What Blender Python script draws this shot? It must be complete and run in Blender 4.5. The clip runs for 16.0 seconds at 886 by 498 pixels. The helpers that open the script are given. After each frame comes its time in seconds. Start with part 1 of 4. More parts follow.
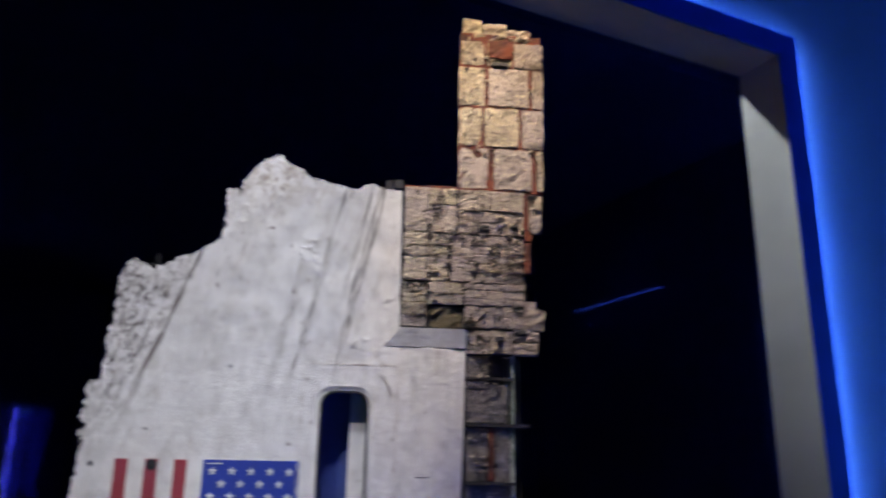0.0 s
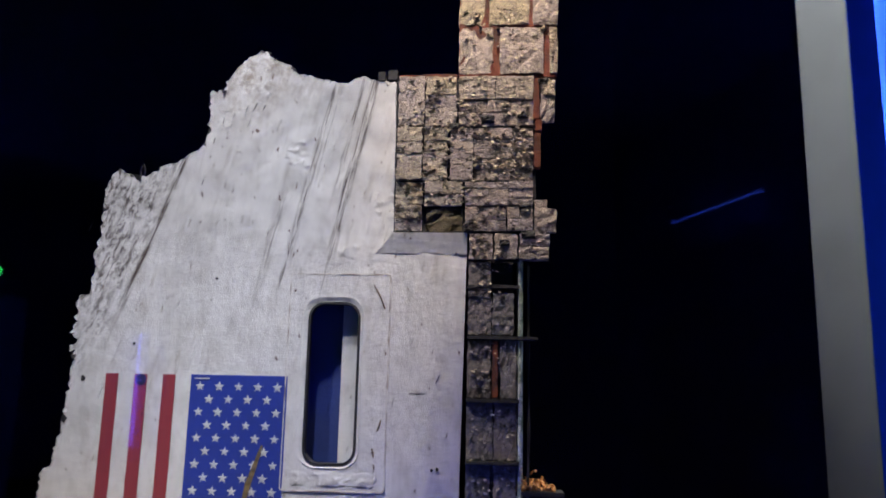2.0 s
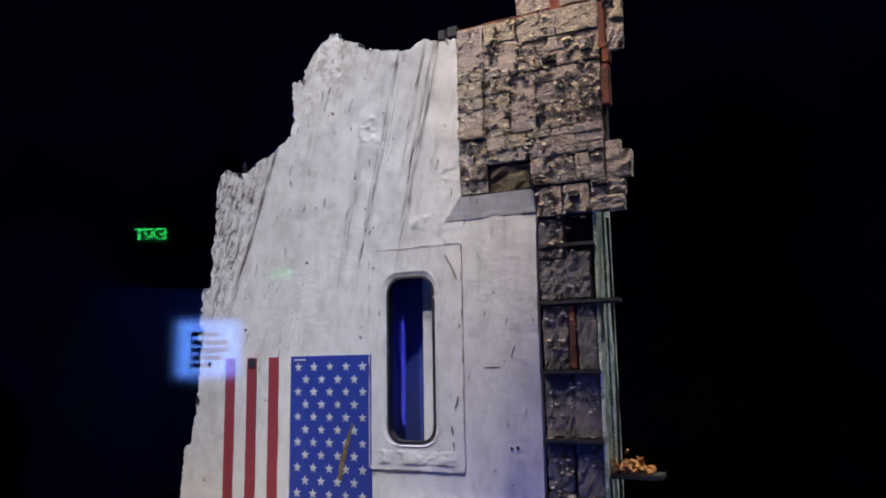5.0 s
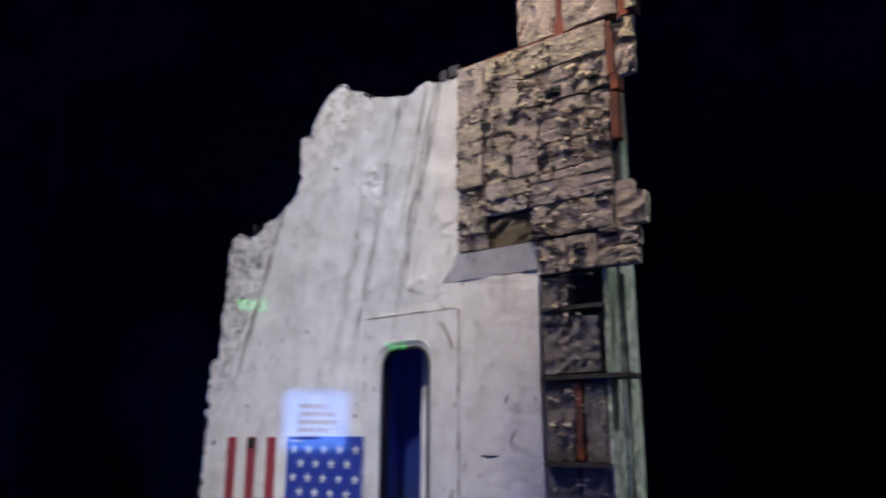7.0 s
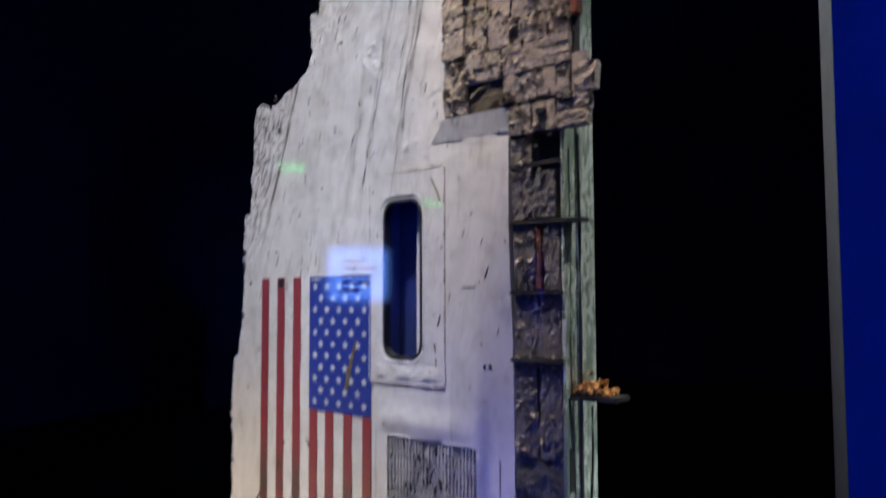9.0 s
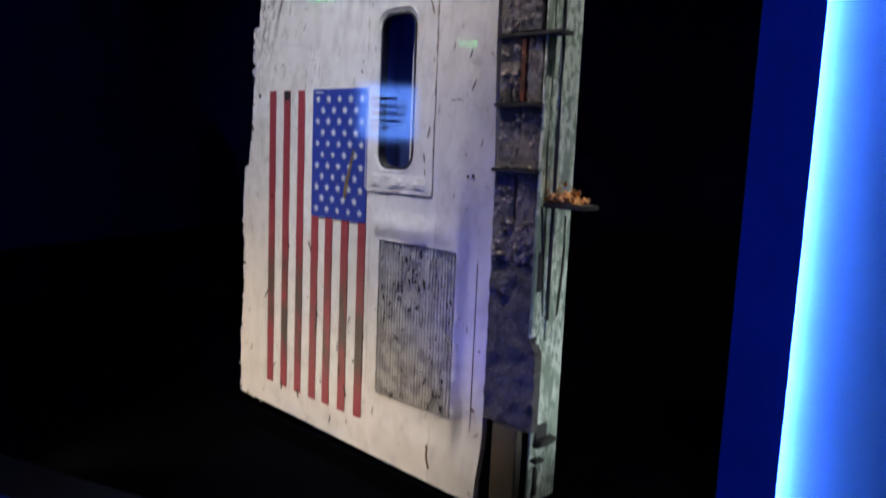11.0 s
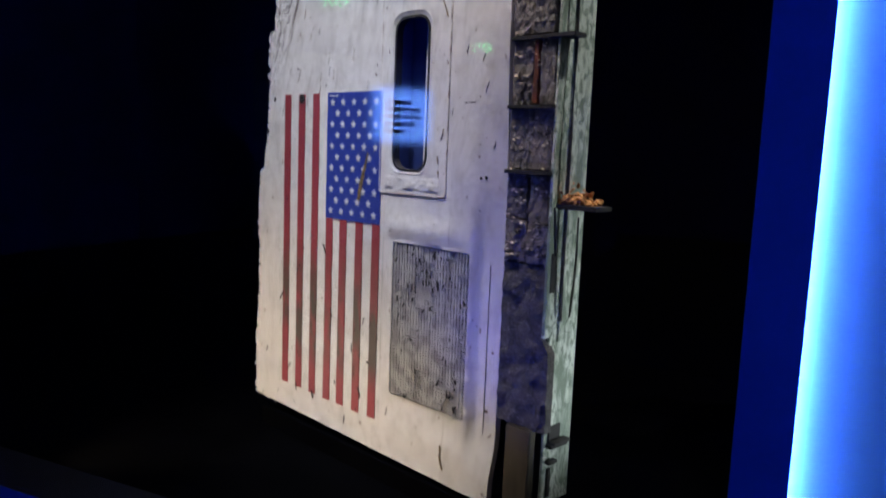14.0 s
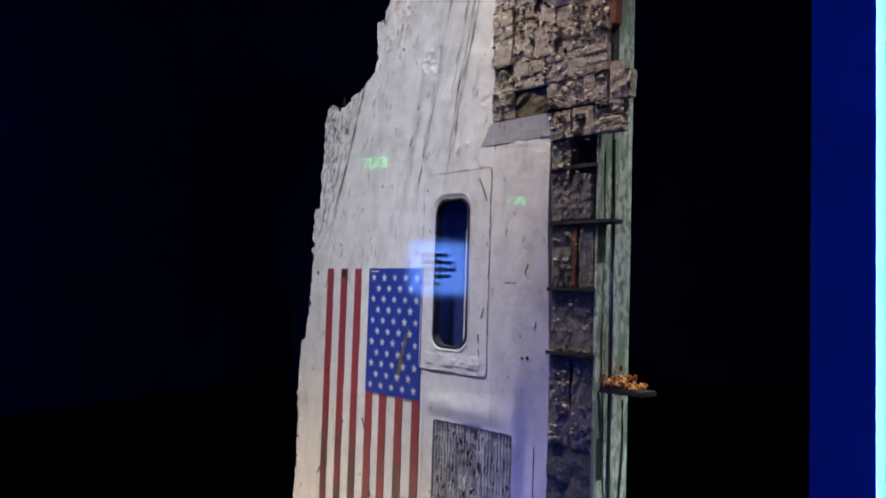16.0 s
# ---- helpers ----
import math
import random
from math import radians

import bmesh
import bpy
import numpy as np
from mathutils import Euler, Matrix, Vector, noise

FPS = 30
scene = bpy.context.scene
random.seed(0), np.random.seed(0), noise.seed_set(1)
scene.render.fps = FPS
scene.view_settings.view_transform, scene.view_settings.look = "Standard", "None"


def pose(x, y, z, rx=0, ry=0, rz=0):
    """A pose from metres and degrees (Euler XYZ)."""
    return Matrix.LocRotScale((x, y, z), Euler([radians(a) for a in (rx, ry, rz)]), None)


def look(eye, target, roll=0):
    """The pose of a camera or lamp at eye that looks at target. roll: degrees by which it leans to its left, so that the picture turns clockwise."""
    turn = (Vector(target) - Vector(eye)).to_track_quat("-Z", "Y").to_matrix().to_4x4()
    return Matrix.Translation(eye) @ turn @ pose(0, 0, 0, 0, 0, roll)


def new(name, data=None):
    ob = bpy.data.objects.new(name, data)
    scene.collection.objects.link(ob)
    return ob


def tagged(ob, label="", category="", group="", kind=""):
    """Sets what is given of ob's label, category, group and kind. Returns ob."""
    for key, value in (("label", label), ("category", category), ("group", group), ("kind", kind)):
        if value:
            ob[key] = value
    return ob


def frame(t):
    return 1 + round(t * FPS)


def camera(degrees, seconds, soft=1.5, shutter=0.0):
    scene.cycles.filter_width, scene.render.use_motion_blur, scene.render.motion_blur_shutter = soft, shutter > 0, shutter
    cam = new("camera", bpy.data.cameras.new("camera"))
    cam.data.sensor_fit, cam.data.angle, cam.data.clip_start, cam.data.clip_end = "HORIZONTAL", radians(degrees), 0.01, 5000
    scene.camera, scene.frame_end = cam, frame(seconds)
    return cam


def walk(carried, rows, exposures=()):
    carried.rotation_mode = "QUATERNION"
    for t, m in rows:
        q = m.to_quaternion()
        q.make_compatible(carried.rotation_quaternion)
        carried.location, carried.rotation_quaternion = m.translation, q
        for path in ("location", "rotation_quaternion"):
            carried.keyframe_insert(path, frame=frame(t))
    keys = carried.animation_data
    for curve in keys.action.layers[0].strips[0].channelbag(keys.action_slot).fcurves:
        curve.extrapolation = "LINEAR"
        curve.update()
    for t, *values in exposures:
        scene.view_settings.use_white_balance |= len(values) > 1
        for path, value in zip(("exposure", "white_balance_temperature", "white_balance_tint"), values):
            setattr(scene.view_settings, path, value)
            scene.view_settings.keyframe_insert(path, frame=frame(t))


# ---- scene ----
from mathutils.geometry import delaunay_2d_cdt

cam = camera(60.5, 16.0, soft=1.8, shutter=0.9)
METRES, EYE, TILT, LEAN, TURN = 3.3, 1.65, 0.0, 0.0, -25.5
ROWS = [
    (0.0, 0.0, 0.0, 0.0, -0.3, 16.25, -1.03),
    (0.5, 0.0486, 0.025, -0.0017, 7.65, 15.18, -0.41),
    (1.0, 0.1124, 0.0438, -0.0057, 10.93, 10.27, -1.96),
    (1.5, 0.1431, 0.0692, -0.0078, 9.93, 9.66, -0.8),
    (2.0, 0.1611, 0.1209, -0.0033, 10.0, 10.46, -1.22),
    (2.5, 0.1739, 0.1502, -0.004, 15.76, 10.02, -0.5),
    (3.0, 0.2128, 0.169, -0.0063, 19.23, 9.75, -0.43),
    (3.5, 0.2562, 0.1808, -0.0055, 23.01, 8.96, -1.13),
    (6.0, 0.4101, 0.3667, -0.0081, 35.63, 8.95, 1.67),
    (6.5, 0.4066, 0.4195, -0.0021, 36.42, 10.98, 0.26),
    (7.0, 0.4278, 0.4492, 0.004, 43.36, 14.15, -0.23),
    (7.5, 0.4664, 0.4717, 0.0023, 49.56, 12.05, -1.73),
    (8.0, 0.487, 0.4598, -0.001, 50.04, 11.46, 0.08),
    (8.5, 0.5247, 0.4278, -0.0125, 47.17, 7.85, 1.52),
    (9.0, 0.5585, 0.4057, -0.0186, 46.95, 3.57, 0.17),
    (9.5, 0.587, 0.4167, -0.0306, 50.45, -0.03, -2.03),
    (10.0, 0.6154, 0.4245, -0.0421, 50.64, -2.15, -2.77),
    (12.5, 0.6349, 0.4189, -0.0751, 50.32, -13.81, -1.63),
    (13.0, 0.6318, 0.4174, -0.0742, 51.56, -13.71, -1.96),
    (13.5, 0.6335, 0.4171, -0.0685, 50.96, -10.19, -1.97),
    (14.0, 0.6349, 0.4184, -0.0628, 51.09, -7.47, -2.26),
    (14.5, 0.6364, 0.4168, -0.0568, 51.85, -5.45, -1.72),
    (15.0, 0.6382, 0.4153, -0.041, 53.13, -0.82, -1.59),
    (15.5, 0.639, 0.4128, -0.0289, 53.89, 1.96, -1.73),
    (16.0, 0.6326, 0.4102, -0.0206, 53.69, 3.14, -1.83),
]
walk(cam, [(t, pose(0, 0, EYE, TILT, LEAN, TURN) @ pose(METRES * x, METRES * y, METRES * z, 90 + pitch, roll, yaw)) for t, x, y, z, yaw, pitch, roll in ROWS])

# ---- world and lights ----
world = bpy.data.worlds.new("world")
scene.world = world
world.use_nodes = True
world.node_tree.nodes["Background"].inputs[0].default_value = (0.01, 0.02, 0.06, 1)
world.node_tree.nodes["Background"].inputs[1].default_value = 0.02


def spot(name, eye, target, watts, colour, degrees, blend=1.0, radius=0.03):
    data = bpy.data.lights.new(name, "SPOT")
    data.energy, data.color, data.spot_size, data.spot_blend, data.shadow_soft_size = watts, colour, radians(degrees), blend, radius
    ob = new(name, data)
    ob.matrix_world = look(eye, target)
    return ob


# washers under the case's ceiling: warm on the tower, neutral on the skin; low warm ones at the foot; added unseen blue
# ones low in the case and over the far text wall
LAMPS = [
    ("crown_spot", (-0.3, 2.22, 4.6), (0.57, 3.24, 2.70), 300, (0.96, 0.96, 1.02), 60),
    ("edge_spot", (-0.3, 2.22, 4.6), (0.19, 3.37, 0.80), 260, (0.93, 0.96, 1.06), 24),
    ("skin_spot", (0.5, 2.22, 4.6), (0.92, 3.11, 1.05), 215, (0.92, 0.96, 1.08), 27),
    ("flag_spot", (0.5, 2.22, 4.6), (0.80, 3.15, 0.30), 240, (0.93, 0.96, 1.06), 21),
    ("flag_spot", (-0.3, 2.22, 4.6), (0.52, 3.25, 1.00), 110, (0.93, 0.96, 1.06), 28),
    ("tower_spot", (1.45, 2.25, 4.6), (1.72, 2.88, 3.45), 150, (1.0, 0.76, 0.50), 56),
    ("tile_spot", (1.25, 2.22, 4.6), (1.62, 2.89, 2.50), 240, (1.0, 0.86, 0.74), 36),
    ("foot_spot", (-0.5, 2.3, 0.2), (0.1, 3.40, 0.35), 46, (1.0, 0.80, 0.55), 95),
    ("foot_spot", (0.7, 2.3, 0.15), (1.05, 3.07, 0.25), 13, (1.0, 0.78, 0.50), 90),
    # unseen fill lamp, added to tint the panel's lower right side blue
    ("blue_fill_spot", (1.44, 2.16, 0.25), (1.60, 2.92, 1.05), 20, (0.05, 0.10, 1.0), 80),
    ("side_spot", (3.1, 2.95, 4.5), (1.76, 2.98, 0.60), 300, (0.95, 1.0, 0.97), 42),
    ("side_foot_spot", (2.75, 2.80, 0.2), (1.80, 2.96, 0.75), 38, (0.85, 0.97, 1.0), 60),
    ("jamb_spot", (1.2, 2.95, 4.5), (2.4, 2.0, 2.75), 270, (0.93, 1.0, 1.0), 36),
    # unseen blue lamp, added for the glow round the text panel
    ("text_wall_spot", (-2.49, -5.79, 4.35), (-3.55, -6.73, 2.0), 115, (0.03, 0.10, 1.0), 120),
]
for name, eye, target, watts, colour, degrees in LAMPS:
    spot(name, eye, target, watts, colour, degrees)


# ---- materials ----
def material(name, base, rough=0.6, metal=0.0, other=None, scale=8.0, lo=0.4, hi=0.65, bump=0.0, bump_scale=60.0, detail=6.0, stretch=(1, 1, 1), spec=0.5):
    """Two base colours mixed by noise in object space, with a fine second noise and a bump."""
    m = bpy.data.materials.new(name)
    m.use_nodes = True
    nt = m.node_tree
    b = nt.nodes["Principled BSDF"]
    b.inputs["Roughness"].default_value, b.inputs["Metallic"].default_value = rough, metal
    b.inputs["Specular IOR Level"].default_value = spec
    co = nt.nodes.new("ShaderNodeTexCoord")
    mp = nt.nodes.new("ShaderNodeMapping")
    mp.inputs["Scale"].default_value = stretch
    nt.links.new(co.outputs["Object"], mp.inputs["Vector"])
    n1 = nt.nodes.new("ShaderNodeTexNoise")
    n1.inputs["Scale"].default_value, n1.inputs["Detail"].default_value = scale, detail
    nt.links.new(mp.outputs[0], n1.inputs["Vector"])
    r = nt.nodes.new("ShaderNodeMapRange")
    r.inputs["From Min"].default_value, r.inputs["From Max"].default_value = lo, hi
    nt.links.new(n1.outputs[0], r.inputs["Value"])
    mix = nt.nodes.new("ShaderNodeMix")
    mix.data_type = "RGBA"
    mix.inputs[6].default_value = (*base, 1)
    mix.inputs[7].default_value = (*(other or [c * 0.8 for c in base]), 1)
    nt.links.new(r.outputs[0], mix.inputs[0])
    nt.links.new(mix.outputs[2], b.inputs["Base Color"])
    if bump:
        n2 = nt.nodes.new("ShaderNodeTexNoise")
        n2.inputs["Scale"].default_value, n2.inputs["Detail"].default_value = bump_scale, 5
        nt.links.new(co.outputs["Object"], n2.inputs["Vector"])
        bp = nt.nodes.new("ShaderNodeBump")
        bp.inputs["Strength"].default_value, bp.inputs["Distance"].default_value = bump, 0.01
        nt.links.new(n2.outputs[0], bp.inputs["Height"])
        nt.links.new(bp.outputs[0], b.inputs["Normal"])
    return m


def emitter(name, colour, strength):
    m = bpy.data.materials.new(name)
    m.use_nodes = True
    nt = m.node_tree
    nt.nodes.clear()
    e, o = nt.nodes.new("ShaderNodeEmission"), nt.nodes.new("ShaderNodeOutputMaterial")
    e.inputs[0].default_value, e.inputs[1].default_value = (*colour, 1), strength
    nt.links.new(e.outputs[0], o.inputs[0])
    return m


class Nodes:
    """Short hand for chains of shader nodes."""

    def __init__(self, m):
        self.nt = m.node_tree
        self.bsdf = self.nt.nodes["Principled BSDF"]
        self.co = self.nt.nodes.new("ShaderNodeTexCoord").outputs["Object"]

    def mapped(self, scale=(1, 1, 1), turn=0.0):
        n = self.nt.nodes.new("ShaderNodeMapping")
        n.inputs["Scale"].default_value, n.inputs["Rotation"].default_value = scale, (0, radians(turn), 0)
        self.nt.links.new(self.co, n.inputs["Vector"])
        return n.outputs[0]

    def noise(self, vector, scale, detail=5.0, rough=0.55):
        n = self.nt.nodes.new("ShaderNodeTexNoise")
        n.inputs["Scale"].default_value, n.inputs["Detail"].default_value, n.inputs["Roughness"].default_value = scale, detail, rough
        self.nt.links.new(vector, n.inputs["Vector"])
        return n.outputs[0]

    def cells(self, vector, scale, feature="F1"):
        n = self.nt.nodes.new("ShaderNodeTexVoronoi")
        n.feature = feature
        n.inputs["Scale"].default_value = scale
        self.nt.links.new(vector, n.inputs["Vector"])
        return n.outputs["Distance"]

    def ranged(self, value, lo, hi, to_lo=0.0, to_hi=1.0):
        n = self.nt.nodes.new("ShaderNodeMapRange")
        for key, x in (("From Min", lo), ("From Max", hi), ("To Min", to_lo), ("To Max", to_hi)):
            n.inputs[key].default_value = x
        self.nt.links.new(value, n.inputs["Value"])
        return n.outputs[0]

    def maths(self, kind, a, b):
        n = self.nt.nodes.new("ShaderNodeMath")
        n.operation = kind
        for i, x in enumerate((a, b)):
            if isinstance(x, (int, float)):
                n.inputs[i].default_value = x
            else:
                self.nt.links.new(x, n.inputs[i])
        return n.outputs[0]

    def axis(self, name):
        n = self.nt.nodes.new("ShaderNodeSeparateXYZ")
        self.nt.links.new(self.co, n.inputs[0])
        return n.outputs[name]

    def mix(self, factor, a, b):
        n = self.nt.nodes.new("ShaderNodeMix")
        n.data_type = "RGBA"
        self.nt.links.new(factor, n.inputs[0])
        for i, x in ((6, a), (7, b)):
            if isinstance(x, tuple):
                n.inputs[i].default_value = (*x, 1)
            else:
                self.nt.links.new(x, n.inputs[i])
        return n.outputs[2]

    def finish(self, colour, height=None, strength=0.5, distance=0.01, rough=None):
        self.nt.links.new(colour, self.bsdf.inputs["Base Color"])
        if rough is not None:
            if isinstance(rough, float):
                self.bsdf.inputs["Roughness"].default_value = rough
            else:
                self.nt.links.new(rough, self.bsdf.inputs["Roughness"])
        if height is not None:
            bp = self.nt.nodes.new("ShaderNodeBump")
            bp.inputs["Strength"].default_value, bp.inputs["Distance"].default_value = strength, distance
            self.nt.links.new(height, bp.inputs["Height"])
            self.nt.links.new(bp.outputs[0], self.bsdf.inputs["Normal"])


def blank(name):
    m = bpy.data.materials.new(name)
    m.use_nodes = True
    return m, Nodes(m)


def paint_material():
    """Weathered white paint: slanting soot streaks on the upper half, a scraped left edge, rust specks, scuffs."""
    m, n = blank("weathered_white_paint")
    x, z = n.axis("X"), n.axis("Z")
    lean = n.maths("SUBTRACT", x, n.maths("MULTIPLY", z, 0.22))
    lean2 = n.maths("SUBTRACT", x, n.maths("MULTIPLY", z, 0.345))

    def along(a, across, down):
        c = n.nt.nodes.new("ShaderNodeCombineXYZ")
        n.nt.links.new(n.maths("MULTIPLY", a, across), c.inputs[0])
        n.nt.links.new(n.maths("MULTIPLY", z, down), c.inputs[2])
        return c.outputs[0]

    wobble = n.maths("MULTIPLY", n.maths("SUBTRACT", n.noise(n.mapped(), 5, 4), 0.5), 0.018)

    def streak(a, at, width, z0, z1, amount):
        d = n.maths("ABSOLUTE", n.maths("SUBTRACT", n.maths("ADD", a, wobble), at), 0)
        line = n.maths("MULTIPLY", n.ranged(d, width, 0.0), n.ranged(z, z0, z0 + 0.3))
        line = n.maths("MULTIPLY", line, n.ranged(z, z1 + 0.03, z1 - 0.03))
        return n.maths("MULTIPLY", n.maths("MULTIPLY", line, n.ranged(n.noise(along(a, 120, 5.5), 1.0, 7, 0.8), 0.47, 0.55)), amount)

    fine = n.ranged(n.noise(along(lean, 44, 1.2), 1.0, 6, 0.75), 0.52, 0.74)
    patch = n.ranged(n.noise(n.mapped((1, 1, 0.5)), 3.2, 3), 0.44, 0.62)
    soot = n.maths("MULTIPLY", n.maths("MULTIPLY", fine, n.ranged(z, 1.7, 2.4)), n.maths("MULTIPLY", patch, 0.34))
    for at, width, z0, z1, amount in ((0.590, 0.018, 1.95, 2.9, 1.5), (0.572, 0.013, 2.05, 2.9, 1.2), (0.535, 0.012, 2.25, 2.9, 1.0), (0.418, 0.022, 1.85, 2.85, 1.1), (0.445, 0.008, 2.3, 2.9, 0.6), (0.335, 0.026, 1.75, 2.4, 0.7), (0.27, 0.010, 1.7, 2.1, 0.3)):
        soot = n.maths("MAXIMUM", soot, streak(lean, at, width, z0, z1, amount))
    blots = n.ranged(n.noise(along(lean2, 46, 20), 1.0, 8, 0.8), 0.48, 0.56)
    scraped = n.maths("MULTIPLY", n.maths("MULTIPLY", n.ranged(lean2, -0.43, -0.50, 0.3, 1.0), n.ranged(lean2, -0.40, -0.44)), blots)
    scraped = n.maths("MULTIPLY", scraped, n.ranged(z, 1.6, 2.0, 0.0, 1.0))
    scraped = n.maths("MULTIPLY", scraped, n.ranged(n.noise(n.mapped((1, 1, 0.6)), 9, 3), 0.38, 0.50, 0.2, 1.0))
    crack = n.maths("MAXIMUM", streak(lean2, -0.433, 0.016, 1.75, 2.6, 2.2), streak(lean2, -0.375, 0.006, 1.6, 2.0, 0.6))
    grime = n.ranged(n.noise(n.mapped((1, 1, 0.7)), 12, 9, 0.75), 0.46, 0.66, 0.0, 0.55)
    edge = n.ranged(n.noise(n.mapped((1, 1, 0.8)), 11, 7, 0.75), 0.60, 0.72, 0.0, 0.6)
    specks = n.ranged(n.noise(n.mapped((1.3, 1, 0.6)), 36, 4), 0.668, 0.70)
    c = n.mix(n.noise(n.mapped(), 3.0, 4), (0.82, 0.80, 0.80), (0.69, 0.675, 0.67))
    c = n.mix(grime, c, (0.42, 0.40, 0.38))
    c = n.mix(edge, c, (0.50, 0.47, 0.44))
    mottle = n.maths("MULTIPLY", n.ranged(n.noise(along(lean, 26, 5), 1.0, 8, 0.78), 0.52, 0.66), n.ranged(z, 1.35, 1.8, 0.2, 0.42))
    c = n.mix(mottle, c, (0.35, 0.305, 0.265))
    c = n.mix(soot, c, (0.12, 0.10, 0.085))
    c = n.mix(scraped, c, (0.075, 0.055, 0.042))
    c = n.mix(crack, c, (0.07, 0.045, 0.03))
    c = n.mix(specks, c, (0.14, 0.09, 0.07))
    scorched = n.maths("MULTIPLY", n.ranged(n.noise(n.mapped((1, 1, 0.8)), 17, 8, 0.8), 0.44, 0.60), n.ranged(n.maths("SUBTRACT", z, n.maths("MULTIPLY", n.maths("ABSOLUTE", n.maths("SUBTRACT", x, 0.70), 0), 0.55)), 2.60, 2.90, 0.0, 0.95))
    c = n.mix(scorched, c, (0.24, 0.18, 0.125))
    chips = n.ranged(n.noise(n.mapped((1.4, 1, 0.6)), 21, 6, 0.8), 0.635, 0.665)
    c = n.mix(n.maths("MULTIPLY", chips, 0.8), c, (0.18, 0.12, 0.085))
    for at in (0.535, 0.945, 1.335):
        d = n.maths("ABSOLUTE", n.maths("SUBTRACT", x, at), 0)
        seam = n.maths("MULTIPLY", n.ranged(d, 0.004, 0.001), n.ranged(n.noise(n.mapped((1, 1, 1)), 6, 4), 0.40, 0.6, 0.0, 0.55))
        c = n.mix(n.maths("MULTIPLY", seam, n.ranged(z, 1.3, 1.2)), c, (0.25, 0.22, 0.2))
    h = n.maths("ADD", n.noise(n.mapped(), 24, 6, 0.6), n.maths("MULTIPLY", n.noise(along(lean, 40, 1.5), 1.0, 4), n.ranged(z, 1.6, 2.4, 0.0, 0.12)))
    h = n.maths("ADD", h, n.maths("MULTIPLY", n.noise(n.mapped((1, 1, 0.7)), 75, 7, 0.75), n.ranged(z, 1.2, 2.5, 0.3, 0.6)))
    n.finish(c, h, 0.42, 0.012, n.ranged(n.noise(n.mapped(), 14, 4), 0.3, 0.7, 0.42, 0.65))
    return m


def tile_material(name, light, dark, char, tint, random_amount=0.7):
    """Crumbling silica tile: pale glaze, pitted and scorched; its flecks double as highlights and shade."""
    m, n = blank(name)
    info = n.nt.nodes.new("ShaderNodeObjectInfo").outputs["Random"]
    c = n.mix(n.ranged(n.noise(n.mapped(), 16, 6, 0.7), 0.35, 0.65), light, dark)
    c = n.mix(n.maths("MULTIPLY", info, random_amount), c, tint)
    c = n.mix(n.ranged(n.noise(n.mapped((1, 1, 1.5)), 9, 7, 0.75), 0.56, 0.68, 0.0, 0.9), c, char)
    pits = n.ranged(n.cells(n.mapped(), 55), 0.0, 0.35)
    cracks = n.ranged(n.cells(n.mapped((1, 1, 1.3)), 21, "DISTANCE_TO_EDGE"), 0.045, 0.0, 0.0, 0.8)
    broken = n.ranged(n.noise(n.mapped(), 5, 3), 0.42, 0.58)
    c = n.mix(n.maths("MULTIPLY", cracks, broken), c, char)
    loose = n.ranged(n.noise(n.mapped(), 7, 3), 0.38, 0.56, 0.15, 1.0)
    # besides real crumble, dark and pale flecks imitate shade and glints of relief
    crumbs = n.ranged(n.noise(n.mapped((1, 1, 1.6)), 38, 7, 0.8), 0.51, 0.58, 0.0, 0.8)
    c = n.mix(n.maths("MULTIPLY", crumbs, loose), c, char)
    chips = n.maths("MULTIPLY", n.ranged(n.noise(n.mapped((1, 1, 1.5)), 44, 5, 0.75), 0.56, 0.61, 0.0, 0.95), loose)
    c = n.mix(chips, c, tuple(min(0.9, 1.55 * x) for x in light))
    h = n.maths("ADD", n.noise(n.mapped(), 70, 8, 0.8), n.maths("MULTIPLY", pits, 0.35))
    n.finish(c, h, 1.0, 0.014, 0.75)
    return m


def fabric_material():
    """Grey woven screen left in the recess, sooty."""
    m, n = blank("scorched_screen")
    c = n.mix(n.ranged(n.noise(n.mapped((2.2, 1, 1)), 14, 8, 0.75), 0.35, 0.65), (0.52, 0.505, 0.495), (0.33, 0.32, 0.31))
    dark = n.maths("MULTIPLY", n.ranged(n.noise(n.mapped((1.6, 1, 0.8)), 20, 8, 0.8), 0.50, 0.58), n.ranged(n.noise(n.mapped((1.3, 1, 0.6)), 5.5, 3), 0.52, 0.62))
    c = n.mix(dark, c, (0.05, 0.045, 0.06))
    c = n.mix(n.ranged(n.noise(n.mapped((3, 1, 1)), 26, 6, 0.8), 0.58, 0.66), c, (0.62, 0.60, 0.58))
    n.finish(c, n.noise(n.mapped((2.5, 1, 1)), 45, 6, 0.7), 1.0, 0.02, 0.85)
    return m


def primer_material():
    """Green zinc primer flaking off: pale flakes in sheets, bare dark scratches."""
    m, n = blank("flaking_green_primer")
    sheet = n.ranged(n.noise(n.mapped((1, 3, 1.0)), 4.2, 3), 0.36, 0.50)
    flakes = n.maths("MULTIPLY", n.ranged(n.noise(n.mapped((1, 2.2, 1.0)), 20, 8, 0.75), 0.46, 0.50), sheet)
    c = n.mix(n.noise(n.mapped((1, 3, 1)), 9, 6), (0.27, 0.34, 0.27), (0.19, 0.24, 0.19))
    c = n.mix(flakes, c, (0.70, 0.75, 0.69))
    c = n.mix(n.ranged(n.noise(n.mapped((1, 6, 0.9)), 8, 7, 0.75), 0.63, 0.68), c, (0.05, 0.055, 0.05))
    n.finish(c, n.noise(n.mapped((1, 2, 1)), 24, 7, 0.7), 0.8, 0.015, 0.5)
    return m


